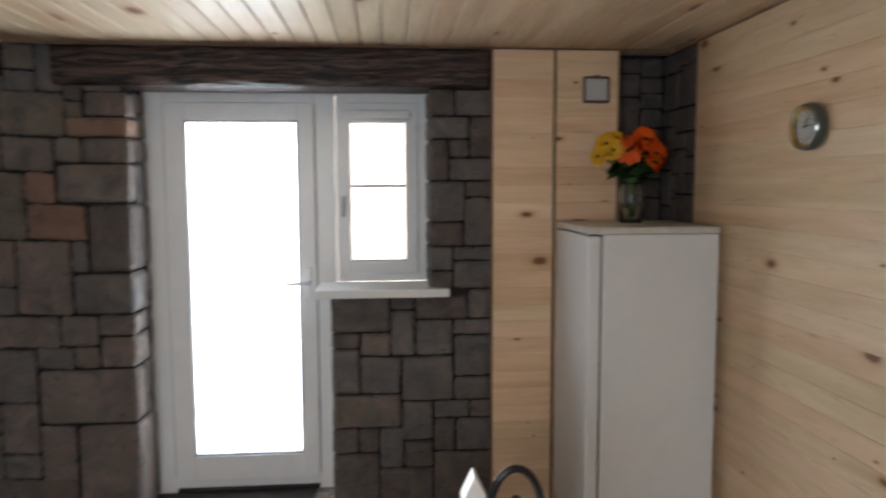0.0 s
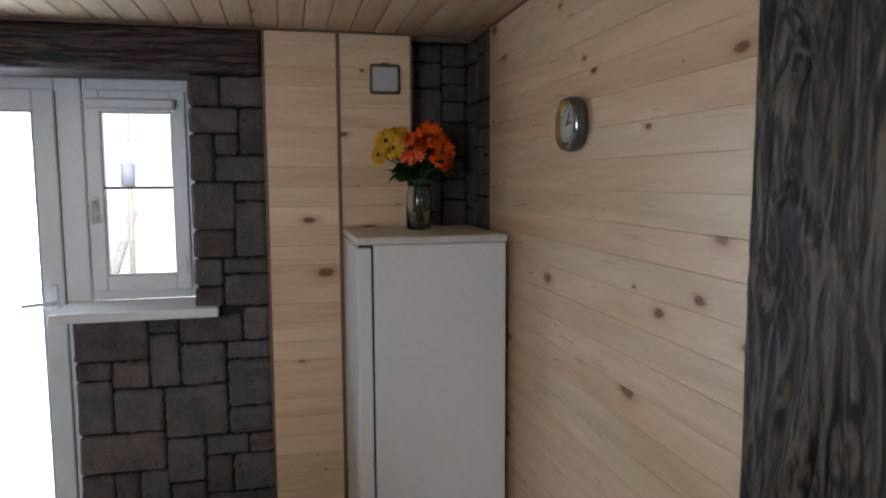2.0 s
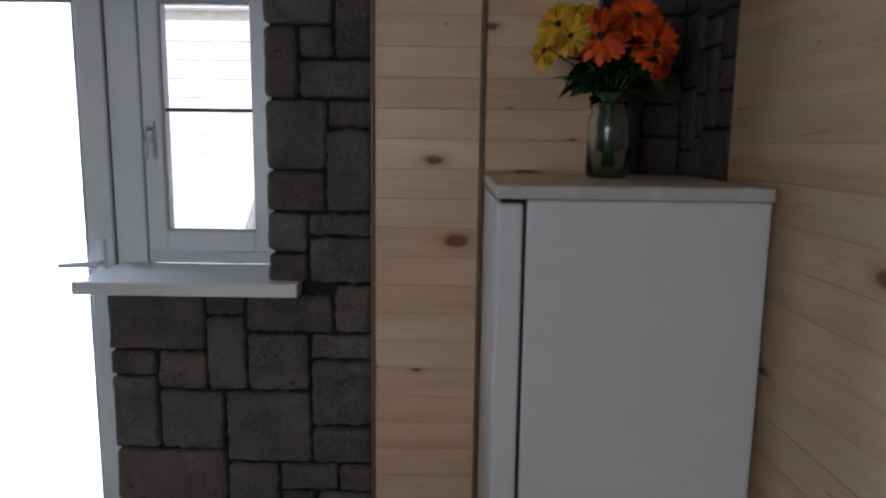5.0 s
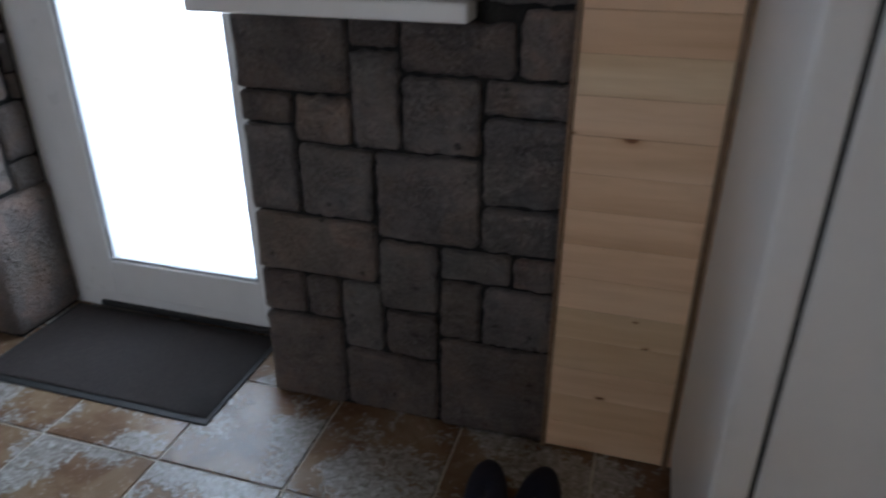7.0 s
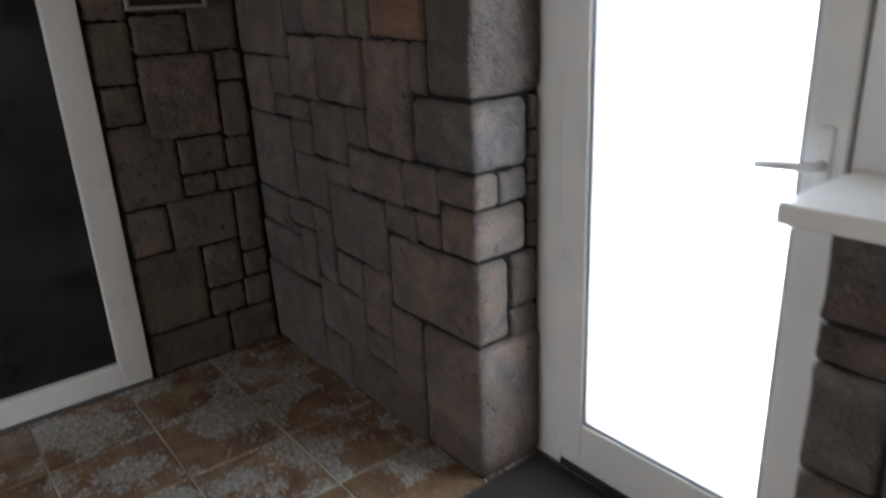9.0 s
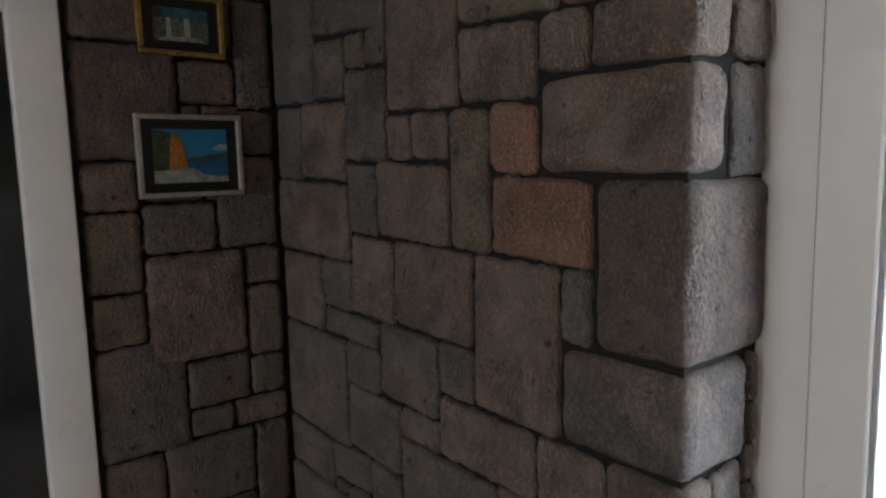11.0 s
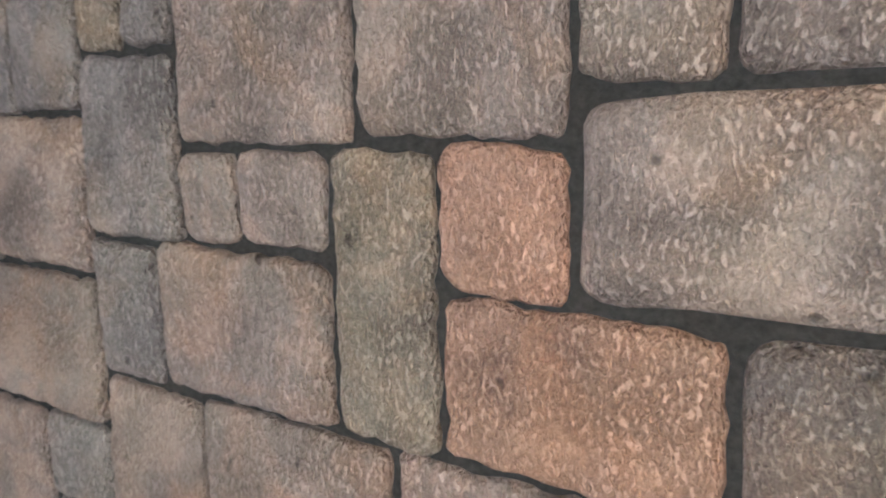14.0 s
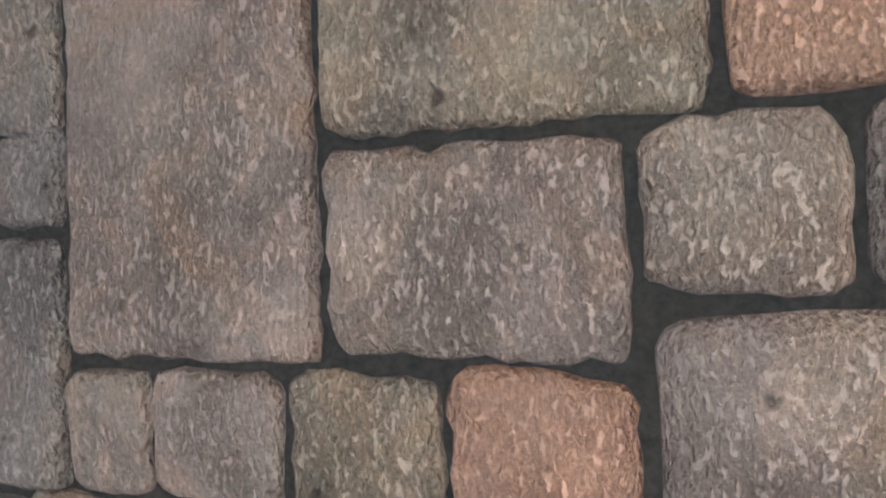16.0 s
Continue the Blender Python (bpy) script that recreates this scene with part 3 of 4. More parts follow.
# pier below and beside the window
told = cm(PIER + PIER_MORE)
lay_y(wall_north, told + with_kind(infill([r[:4] for r in told] + [(-0.07, 0, 0.3, 1.07)] + [(0.4, 1.07, 0.72, 2.08)], -0.06, 0.72, 0.0, 1.06, rnd)), NORTH, 0.015)
for c, b, d, k in PIER_CORNER:
    corner_stone(wall_north, -0.07, c / 100 - GAP, NORTH - 0.015, 4.19, b / 100 + GAP, d / 100 - GAP, STONE[k], rnd, 0.014)
for c, b, d, k in WINDOW_CORNER:
    corner_stone(wall_north, 0.412, c / 100 - GAP, NORTH - 0.015, 4.19, b / 100 + GAP, d / 100 - GAP, STONE[k], rnd, 0.018)

# dark niche behind the refrigerator: all brown stones, their darkness partly painted shade
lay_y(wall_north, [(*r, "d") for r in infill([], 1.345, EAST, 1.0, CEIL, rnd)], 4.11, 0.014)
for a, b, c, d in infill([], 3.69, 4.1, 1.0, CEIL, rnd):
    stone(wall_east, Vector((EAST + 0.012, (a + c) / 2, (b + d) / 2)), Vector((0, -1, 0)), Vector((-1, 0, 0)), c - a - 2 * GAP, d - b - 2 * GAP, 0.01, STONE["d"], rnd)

# west wall beside the glazed door, and on past it
told = cm(WEST_STONES + WEST_LOW)
lay_x(wall_west, told + with_kind(infill([r[:4] for r in told], 3.34, 3.9, 0.0, CEIL, rnd)), WEST - 0.015, 0.016)
lay_x(wall_west, with_kind(infill([], 2.33, 3.33, 2.09, CEIL, rnd)), WEST - 0.015, 0.016)
lay_x(wall_west, with_kind(infill([], 1.1, 2.33, 0.0, CEIL, rnd)), WEST - 0.015, 0.016)

# ---------- pine cladding ----------
PITCH = 0.0845


def board_mesh(length, axis, height, g=0.0003):
    """A tongued board 12 mm thick with eased long edges, lying along x or y."""
    bm = bmesh.new()
    t, e = 0.012, 0.0008 + g
    prof = [(0, 0), (0, height - g), (t - e, height - g), (t, height - g - e), (t, g + e), (t - e, g)]
    ends = []
    for s in (0, length):
        ends.append([bm.verts.new((-p, s, q) if axis == 1 else (s, -p, q)) for p, q in prof])
    for i in range(6):
        j = (i + 1) % 6
        bm.faces.new((ends[0][i], ends[0][j], ends[1][j], ends[1][i]))
    bm.faces.new(ends[0])
    bm.faces.new(ends[1])
    return mesh_of("board", bm, pine_y if axis == 1 else pine_x)


def clad(parent, length, axis, place_of, height):
    """Boards from floor to ceiling; some joints have opened a little more than others."""
    kinds = [board_mesh(length, axis, PITCH, g) for g in (0.0001, 0.0002, 0.0004)]
    z = 0.003
    while z < height:
        ob = new("board", rnd.choice(kinds))
        ob.location = place_of(z)
        ob.parent = parent
        z += PITCH


clad(wall_east, 3.685 - 1.97, 1, lambda z: (EAST + 0.012, 1.97, z), CEIL)
clad(wall_east, 1.60 - SOUTH - 0.002, 1, lambda z: (EAST + 0.012, SOUTH + 0.001, z), CEIL)

panel_a = thing("wall_panel", (0.72, NORTH, 0), "pale pine board cladding panel", "wall panel", kind="structure")
clad(panel_a, 0.296, 0, lambda z: (0.004, -0.001, z), CEIL)
panel_b = thing("wall_panel", (1.03, NORTH, 0), "pale pine board cladding panel behind refrigerator", "wall panel", kind="structure")
clad(panel_b, 0.305, 0, lambda z: (0.004, 0.0, z), CEIL)
for n, (x, w, y) in enumerate(((0.712, 0.012, 0.022), (1.019, 0.014, 0.024), (1.339, 0.01, 0.016))):
    tr = part("trim", boxed(x, x + w, NORTH - y, NORTH - 0.0005, 0.001, CEIL - 0.002, bevel=0.002), pine_trim)
    tagged(tr, "thin brown wooden corner strip", "trim", kind="structure")
for dims in ((WEST, EAST - 0.02, NORTH - 0.036, NORTH - 0.026, CEIL - 0.009, CEIL - 0.001), (EAST - 0.009, EAST - 0.0005, 1.98, 3.68, CEIL - 0.009, CEIL - 0.001)):
    tr = part("trim", boxed(*dims, bevel=0.003), pine_trim)
    tagged(tr, "thin brown wooden strip under the ceiling", "trim", kind="structure")


# ---------- carved dark beam and post ----------
def rough_bar(name, dims, axis, mat, amp, label, category, knots=()):
    """A hewn timber: a box cut into many rings, its faces furrowed along the grain."""
    x0, x1, y0, y1, z0, z1 = dims
    size = Vector((x1 - x0, y1 - y0, z1 - z0))
    bm = bmesh.new()
    cross = [n for n in range(3) if n != axis]
    steps = int(size[axis] / 0.02)
    a, b = size[cross[0]] / 2, size[cross[1]] / 2
    na, nb = max(4, int(2 * a / 0.006)), max(4, int(2 * b / 0.006))
    outline = [(-a + 2 * a * k / na, -b) for k in range(na)] + [(a, -b + 2 * b * k / nb) for k in range(nb)] + [(a - 2 * a * k / na, b) for k in range(na)] + [(-a, b - 2 * b * k / nb) for k in range(nb)]
    around, ease = len(outline), min(a, b) * 0.45
    rings = []
    for s in range(steps + 1):
        t = s / steps
        ring = []
        for u, v in outline:
            ku, kv = max(-a + ease, min(a - ease, u)), max(-b + ease, min(b - ease, v))
            off = math.hypot(u - ku, v - kv)
            if off > ease:
                u, v = ku + (u - ku) * ease / off, kv + (v - kv) * ease / off
            co = Vector((0, 0, 0))
            co[axis], co[cross[0]], co[cross[1]] = (t - 0.5) * size[axis], u, v
            q = co.copy() * (26 if axis == 0 else 19)
            q[axis] = co[axis] * 2.2
            wander = noise.noise(Vector((co[axis] * 2.6, v * 5, u * 5))) * 1.6
            q[cross[1]] += wander
            furrow = (0.35 - abs(noise.noise(q)) * 2.0 + 0.35 * noise.noise(q * 2.7)) * amp
            for at, r, rise in knots:
                far = math.hypot(co[axis] - at[0], co[cross[1]] - at[1])
                furrow += rise * math.exp(-(far / r) ** 2) * (1 if co[cross[0]] < 0 else 0)
            furrow *= min(1.0, max(0.15, (b - abs(v)) / 0.03)) if b > 0.1 else 1.0
            co[cross[0]] *= 1 + furrow / a
            co[cross[1]] *= 1 + furrow * 0.12 / b
            ring.append(bm.verts.new(co))
        rings.append(ring)
    for p, q in zip(rings, rings[1:]):
        for k in range(around):
            bm.faces.new((p[k], p[(k + 1) % around], q[(k + 1) % around], q[k]))
    bm.faces.new(rings[0])
    bm.faces.new(rings[-1])
    ob = part(name, bm, mat, smooth=True)
    ob.location = ((x0 + x1) / 2, (y0 + y1) / 2, (z0 + z1) / 2)
    return tagged(ob, label, category)


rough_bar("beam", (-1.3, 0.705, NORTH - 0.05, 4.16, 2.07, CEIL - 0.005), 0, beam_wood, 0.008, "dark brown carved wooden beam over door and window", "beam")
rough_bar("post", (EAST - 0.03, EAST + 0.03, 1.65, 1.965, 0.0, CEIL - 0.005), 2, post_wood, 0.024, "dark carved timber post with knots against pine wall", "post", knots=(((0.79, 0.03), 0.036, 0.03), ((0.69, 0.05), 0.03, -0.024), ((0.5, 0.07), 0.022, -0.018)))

# ---------- door and window ----------
door = thing("door_1", (0.012, -0.027, 0), "white plastic balcony door with bright frosted glass, closed", "door", kind="structure")
part("frame_post", boxed(-1.034, -0.912, 4.2, 4.27, 0.0, 2.084, bevel=0.004), white_pvc, door)
part("frame_post", boxed(-0.172, -0.066, 4.2, 4.27, 0.0, 2.084, bevel=0.004), white_pvc, door)
part("frame_head", boxed(-0.911, -0.173, 4.2, 4.27, 2.022, 2.083, bevel=0.004), white_pvc, door)
part("threshold", boxed(-0.911, -0.173, 4.192, 4.27, 0.0, 0.024, bevel=0.006), rubber, door, "dark rubber threshold")
part("frame_foot", boxed(-0.911, -0.173, 4.2, 4.27, 0.025, 0.08, bevel=0.004), white_pvc, door)
leaf = part("door_leaf", frame_bm(-0.915, -0.168, 0.066, 2.028, 4.182, 4.25, 0.095, 0.006, (0.101, 0.085, 0.135, 0.09)), white_pvc, door)
part("leaf_seal", frame_bm(-0.919, -0.164, 0.0815, 2.0215, 4.195, 4.1985, 0.01, 0.0), gasket, leaf, "thin dark rubber seal")
part("glazing_bead", frame_bm(-0.815, -0.252, 0.199, 1.939, 4.188, 4.2, 0.012, 0.003), bead_grey, leaf, "thin grey glazing bead")
pane = part("pane", boxed(-0.818, -0.249, 4.225, 4.231, 0.195, 1.943), frosted, leaf, "bright frosted glass pane")
pane.visible_shadow = False
bm = boxed(-0.222, -0.192, 4.172, 4.185, 1.03, 1.19, bevel=0.006)
handle = part("handle_plate", bm, white_pvc, leaf)
bm = bmesh.new()
tube(bm, [(-0.207, 4.176, 1.112), (-0.207, 4.14, 1.112)], 0.01, 10)
tube(bm, [(-0.2, 4.136, 1.112), (-0.24, 4.13, 1.112), (-0.29, 4.13, 1.109), (-0.325, 4.134, 1.105)], 0.0105, 10, 0.8)
part("lever", bm, white_pvc, handle, smooth=True)

window = thing("window_1", (0.005, -0.025, 0), "white plastic window with one bar and rolled blind", "window", kind="structure")
part("window_frame", frame_bm(-0.053, 0.431, 1.11, 2.086, 4.2, 4.27, 0.05, 0.004, (0.02, 0.07, 0.047, 0.062)), white_pvc, window)
sash = part("sash", frame_bm(-0.045, 0.367, 1.15, 2.03, 4.18, 4.25, 0.06, 0.005, (0.062, 0.063, 0.07, 0.097)), white_pvc, window)
part("glazing_bead", frame_bm(0.012, 0.309, 1.215, 1.938, 4.19, 4.2, 0.008, 0.002), bead_grey, sash, "thin grey glazing bead")
pane = part("pane", boxed(0.01, 0.311, 4.222, 4.227, 1.213, 1.94), clear_glass, sash)
pane.visible_shadow = False
part("glazing_bar", boxed(0.016, 0.305, 4.213, 4.221, 1.6, 1.612, bevel=0.002), gasket, sash, "thin grey bar across the pane")
part("blind_cassette", boxed(-0.03, 0.33, 4.13, 4.18, 1.945, 1.99, bevel=0.012, seg=3), white_pvc, sash, "rolled white blind in its cassette")
part("hinge", boxed(0.338, 0.352, 4.168, 4.181, 1.22, 1.3, bevel=0.004), white_pvc, sash)
hd = part("handle_plate", boxed(-0.03, -0.005, 4.17, 4.181, 1.5, 1.57, bevel=0.005), white_pvc, sash)
bm = bmesh.new()
tube(bm, [(-0.018, 4.172, 1.545), (-0.018, 4.14, 1.545)], 0.008, 8)
tube(bm, [(-0.018, 4.136, 1.55), (-0.018, 4.132, 1.5), (-0.018, 4.136, 1.45)], 0.009, 8, 0.8)
part("lever", bm, white_pvc, hd, smooth=True)
sill = part("window_sill", boxed(-0.14, 0.508, 3.853, 4.173, 1.069, 1.109, bevel=0.006), sill_white)
tagged(sill, "glossy white plastic window sill over stone pier", "window sill", kind="structure")

# side door with dark glass in the west wall
door_b = thing("door_2", (0, 0, 0), "white framed sliding door with dark tinted glass", "door", kind="structure")
bm = bmesh.new()
for d in ((2.34, 2.45, 0.012, 2.07), (3.205, 3.325, 0.012, 2.07)):
    box(bm, WEST - 0.06, WEST + 0.012, d[0], d[1], d[2], d[3], 0.006)
box(bm, WEST - 0.058, WEST + 0.01, 2.449, 3.206, 0.012, 0.118, 0.006)
box(bm, WEST - 0.058, WEST + 0.01, 2.449, 3.206, 1.95, 2.07, 0.006)
part("door_frame", bm, white_pvc, door_b)
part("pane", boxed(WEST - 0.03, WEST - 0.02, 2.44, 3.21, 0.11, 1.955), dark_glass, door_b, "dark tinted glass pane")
part("bottom_rail", boxed(WEST - 0.07, WEST + 0.02, 2.335, 3.328, 0.0, 0.011, bevel=0.002), gasket, door_b)

# ---------- refrigerator ----------
fridge = thing("refrigerator", (0, 0, 0), "white refrigerator standing in pine corner, door closed", "refrigerator")
FX0, FX1, FY0, FY1, FH = 1.035, 1.598, 3.345, 3.895, 1.432
part("body", boxed(FX0 + 0.062, FX1, FY0, FY1, 0.03, FH - 0.03, bevel=0.006), fridge_white, fridge)
part("door_seal", boxed(FX0 + 0.0545, FX0 + 0.0625, FY0 + 0.008, FY1 - 0.008, 0.06, FH - 0.034), rubber, fridge, "dark rubber door seal")
part("door", boxed(FX0, FX0 + 0.055, FY0, FY1, 0.06, FH - 0.038, bevel=0.008, seg=3), fridge_white, fridge)
part("top", boxed(FX0 - 0.002, FX1 + 0.004, FY0 - 0.006, FY1, FH - 0.029, FH, bevel=0.006, seg=3), fridge_top, fridge, "worn off-white top plate")
part("hinge", boxed(FX0 + 0.01, FX0 + 0.05, FY0 + 0.004, FY0 + 0.03, FH - 0.037, FH - 0.0295), rubber, fridge, "dark top hinge")
for fx in (FX0 + 0.09, FX1 - 0.05):
    for fy in (FY0 + 0.05, FY1 - 0.05):
        bm = lathe([(0.0005, 0), (0.018, 0), (0.018, 0.03), (0.0005, 0.03)], 12)
        ob = part("foot", bm, rubber, fridge)
        ob.location = (fx, fy, 0)

# ---------- jar of gerberas ----------
VX, VY = 1.325, 3.655
jar = thing("glass_jar", (VX, VY, FH), "clear glass jar used as a vase on refrigerator", "vase")
part("jar_wall", lathe([(0.001, 0.002), (0.047, 0.002), (0.052, 0.008), (0.052, 0.14), (0.049, 0.154), (0.043, 0.162), (0.043, 0.178), (0.046, 0.18), (0.046, 0.184), (0.04, 0.184), (0.04, 0.16), (0.0455, 0.152), (0.0485, 0.139), (0.0485, 0.012), (0.001, 0.01)], 40), jar_glass, jar, smooth=True)
petal_o = plain("orange_petal", (1.0, 0.13, 0.005), 0.5, grain=0.08, scale=70)
petal_y = plain("yellow_petal", (1.0, 0.56, 0.015), 0.5, grain=0.08, scale=70)
petal_c = plain("flower_heart", (0.03, 0.028, 0.014), 0.8, grain=0.4, scale=300, relief=0.004)
leaf_mat = plain("dark_green_leaf", (0.035, 0.1, 0.02), 0.45, grain=0.3, scale=50, relief=0.003)
stem_mat = plain("green_stem", (0.06, 0.14, 0.03), 0.5, grain=0.2, scale=40)


def petal_mesh(length, width, mat, cup):
    bm = bmesh.new()
    rows = []
    for k in range(6):
        t = k / 5
        w = width * (0.35 + 0.9 * math.sin(math.pi * (0.12 + 0.72 * t))) * (0.5 if k == 5 else 1)
        z = cup * t * t * length - 0.12 * length * max(0, t - 0.6)
        rows.append([bm.verts.new((0.008 + length * t, s * w / 2, z + (0.003 if s == 0 else 0) + 0.001)) for s in (-1, 0, 1)])
    for a, b in zip(rows, rows[1:]):
        for i in range(2):
            bm.faces.new((a[i], a[i + 1], b[i + 1], b[i]))
    geom = bmesh.ops.solidify(bm, geom=bm.faces, thickness=0.0008)
    return mesh_of("petal", bm, mat, True)


PETALS = {k: (petal_mesh(0.05, 0.0145, m, 0.0), petal_mesh(0.034, 0.011, m, 0.06)) for k, m in (("o", petal_o), ("y", petal_y))}
heart_me = mesh_of("heart", lathe([(0.0004, 0.012), (0.006, 0.011), (0.011, 0.008), (0.0135, 0.002), (0.008, -0.006), (0.0004, -0.007)], 16), petal_c, True)


def gerbera(head, face, kind, size):
    """A gerbera: its head at a place, facing a way, on a bent stem from the jar."""
    colour = "orange" if kind == "o" else "yellow"
    fl = thing("gerbera_flower", (VX, VY, FH), f"{colour} gerbera flower standing in glass jar", "flower", "bouquet in the jar")
    head = Vector(head) + Vector((-0.014, 0, -0.022))
    q = Vector(face).normalized().to_track_quat("Z", "Y")
    foot = Vector((head.x * -0.12, head.y * -0.12, 0.02))
    neck = Vector((head.x * 0.1, head.y * 0.1, 0.19))
    bm = bmesh.new()
    back = head - q @ Vector((0, 0, 0.008))
    tube(bm, [foot, neck, neck.lerp(back, 0.55) + Vector((0, 0, 0.02)), back - q @ Vector((0, 0, 0.012)), back], 0.0032, 7)
    part("stem", bm, stem_mat, fl, smooth=True)
    h = new("heart", heart_me)
    h.parent, h.matrix_basis = fl, Matrix.Translation(head) @ q.to_matrix().to_4x4() @ Matrix.Scale(size * 0.8, 4)
    for ring, (count, me) in enumerate(((21, PETALS[kind][0]), (12, PETALS[kind][1]))):
        for k in range(count):
            p = new("petal", me)
            p.parent = fl
            p.matrix_basis = Matrix.Translation(head) @ q.to_matrix().to_4x4() @ Matrix.Scale(size * rnd.uniform(0.92, 1.06), 4) @ pose(0, 0, ring * 0.003, 0, rnd.uniform(-5, 3), 360 * (k + ring * 0.5) / count + rnd.uniform(-5, 5))
    return fl


gerbera((-0.035, -0.09, 0.347), (-0.2, -1, 0.2), "o", 1.15)
gerbera((0.092, -0.08, 0.333), (0.35, -1, 0.15), "o", 1.15)
gerbera((0.056, -0.045, 0.4), (0.1, -1, 0.4), "o", 1.15)
gerbera((0.015, -0.02, 0.375), (0.0, -0.8, 0.6), "o", 1.1)
gerbera((0.125, -0.02, 0.295), (0.8, -0.8, -0.1), "o", 0.85)
gerbera((-0.125, -0.055, 0.378), (-0.45, -0.9, 0.3), "y", 0.95)
gerbera((-0.1, -0.075, 0.35), (-0.5, -0.9, 0.1), "y", 0.85)
gerbera((-0.08, 0.0, 0.405), (-0.3, -0.6, 0.7), "y", 0.95)
gerbera((-0.15, -0.02, 0.325), (-0.9, -0.7, 0.1), "y", 0.8)


def leaf_mesh(length, width):
    bm = bmesh.new()
    rows = []
    for k in range(9):
        t = k / 8
        w = width * math.sin(math.pi * min(1, 0.08 + 0.92 * t)) ** 0.8 * (1.15 if k % 2 else 0.8)
        rows.append([bm.verts.new((length * t, s * w / 2, -0.45 * length * t * t + 0.12 * abs(s) * w)) for s in (-1, -0.5, 0, 0.5, 1)])
    for a, b in zip(rows, rows[1:]):
        for i in range(4):
            bm.faces.new((a[i], a[i + 1], b[i + 1], b[i]))
    bmesh.ops.solidify(bm, geom=bm.faces, thickness=0.0007)
    return mesh_of("leaf", bm, leaf_mat, True)


greens = thing("foliage_sprig", (VX, VY, FH), "dark green leaf sprigs filling out the bouquet", "leaves", "bouquet in the jar")
LEAVES = (leaf_mesh(0.125, 0.065), leaf_mesh(0.1, 0.055))
for n in range(58):
    a = 360 * n / 58 * 2.4
    lf = new("leaf", LEAVES[n % 2])
    lf.parent = greens
    lf.matrix_basis = pose(0.012 * math.cos(radians(a)), 0.012 * math.sin(radians(a)), 0.2 + 0.11 * rnd.random(), rnd.uniform(-30, 30), rnd.uniform(-45, 8), a)
bm = bmesh.new()
for n in range(7):
    a = 2 * math.pi * n / 7
    tube(bm, [(-0.012 * math.cos(a), -0.012 * math.sin(a), 0.02), (0.012 * math.cos(a), 0.012 * math.sin(a), 0.19), (0.02 * math.cos(a), 0.02 * math.sin(a), 0.29)], 0.0025, 6)
part("stem", bm, stem_mat, greens, smooth=True)

# ---------- wall clock ----------
def rounded_square(half, radius, steps=6):
    pts = []
    for cx, cy, a0 in ((1, 1, 0), (-1, 1, 90), (-1, -1, 180), (1, -1, 270)):
        for k in range(steps + 1):
            a = radians(a0 + 90 * k / steps)
            pts.append((cx * (half - radius) + radius * math.cos(a), cy * (half - radius) + radius * math.sin(a)))
    return pts


def loops(rows):
    """Faces through loops of (points, height) on the yz plane, height along -x."""
    bm = bmesh.new()
    rings = [[bm.verts.new((-h, p[0], p[1])) for p in pts] for pts, h in rows]
    n = len(rings[0])
    for a, b in zip(rings, rings[1:]):
        for k in range(n):
            bm.faces.new((a[k], a[(k + 1) % n], b[(k + 1) % n], b[k]))
    return bm, rings


grey_green = plain("grey_green_metal", (0.32, 0.34, 0.33), 0.14, 0.9, grain=0.05)
CY, CZ = 2.785, 1.797
clock = thing("wall_clock", (EAST - 0.001, CY, CZ), "rounded square wall clock with dark and gold rim", "clock")
bm, rg = loops([(rounded_square(0.072, 0.064), 0.0), (rounded_square(0.079, 0.07), 0.012), (rounded_square(0.079, 0.07), 0.03), (rounded_square(0.0765, 0.068), 0.036)])
bm.faces.new(rg[0])
part("case", bm, bronze, clock, smooth=True)
bm, rg = loops([(rounded_square(0.0765, 0.068), 0.0355), (rounded_square(0.074, 0.066), 0.042), (rounded_square(0.071, 0.063), 0.044), (rounded_square(0.066, 0.058), 0.042), (rounded_square(0.06, 0.053), 0.036), (rounded_square(0.058, 0.051), 0.03)])
part("bezel", bm, grey_green, clock, "polished grey-green metal bezel", smooth=True)
bm, rg = loops([(rounded_square(0.06, 0.053), 0.029), (rounded_square(0.0565, 0.05), 0.0312)])
bm.faces.new(rg[1])
part("dial", bm, dial_mat, clock)
bm, rg = loops([(rounded_square(0.0665, 0.0585), 0.0428), (rounded_square(0.0625, 0.055), 0.0405), (rounded_square(0.059, 0.052), 0.0345), (rounded_square(0.0535, 0.047), 0.0322)])
part("rim", bm, gold, clock, "gold inner ring round the dial", smooth=True)
for n in range(12):
    a = radians(30 * n)
    bm = boxed(-0.0332, -0.0314, -0.0015, 0.0015, 0.041, 0.048 if n % 3 else 0.051)
    bm.transform(Matrix.Rotation(a, 4, "X"))
    part("hour_mark", bm, gasket, clock)
for nm, ln, a in (("hour_pointer", 0.033, 84), ("minute_pointer", 0.036, 28)):
    bm = boxed(-0.0362, -0.0345, -0.0022, 0.0022, -0.006, ln)
    bm.transform(Matrix.Rotation(radians(a), 4, "X"))
    part(nm, bm, black, clock)

# ---------- grey wall plate on the pine panel ----------
plate = thing("thermostat", (1.229, NORTH - 0.013, 2.068), "square grey wall control with brown rim", "wall control")
part("rim", boxed(-0.066, 0.066, -0.016, 0.0, -0.064, 0.064, bevel=0.012, seg=3), plate_rim, plate)
part("plate", boxed(-0.053, 0.053, -0.022, -0.012, -0.051, 0.051, bevel=0.006, seg=3), grey_plate, plate)
part("knob", boxed(-0.018, 0.018, -0.014, -0.002, 0.06, 0.07, bevel=0.004), plate_rim, plate)

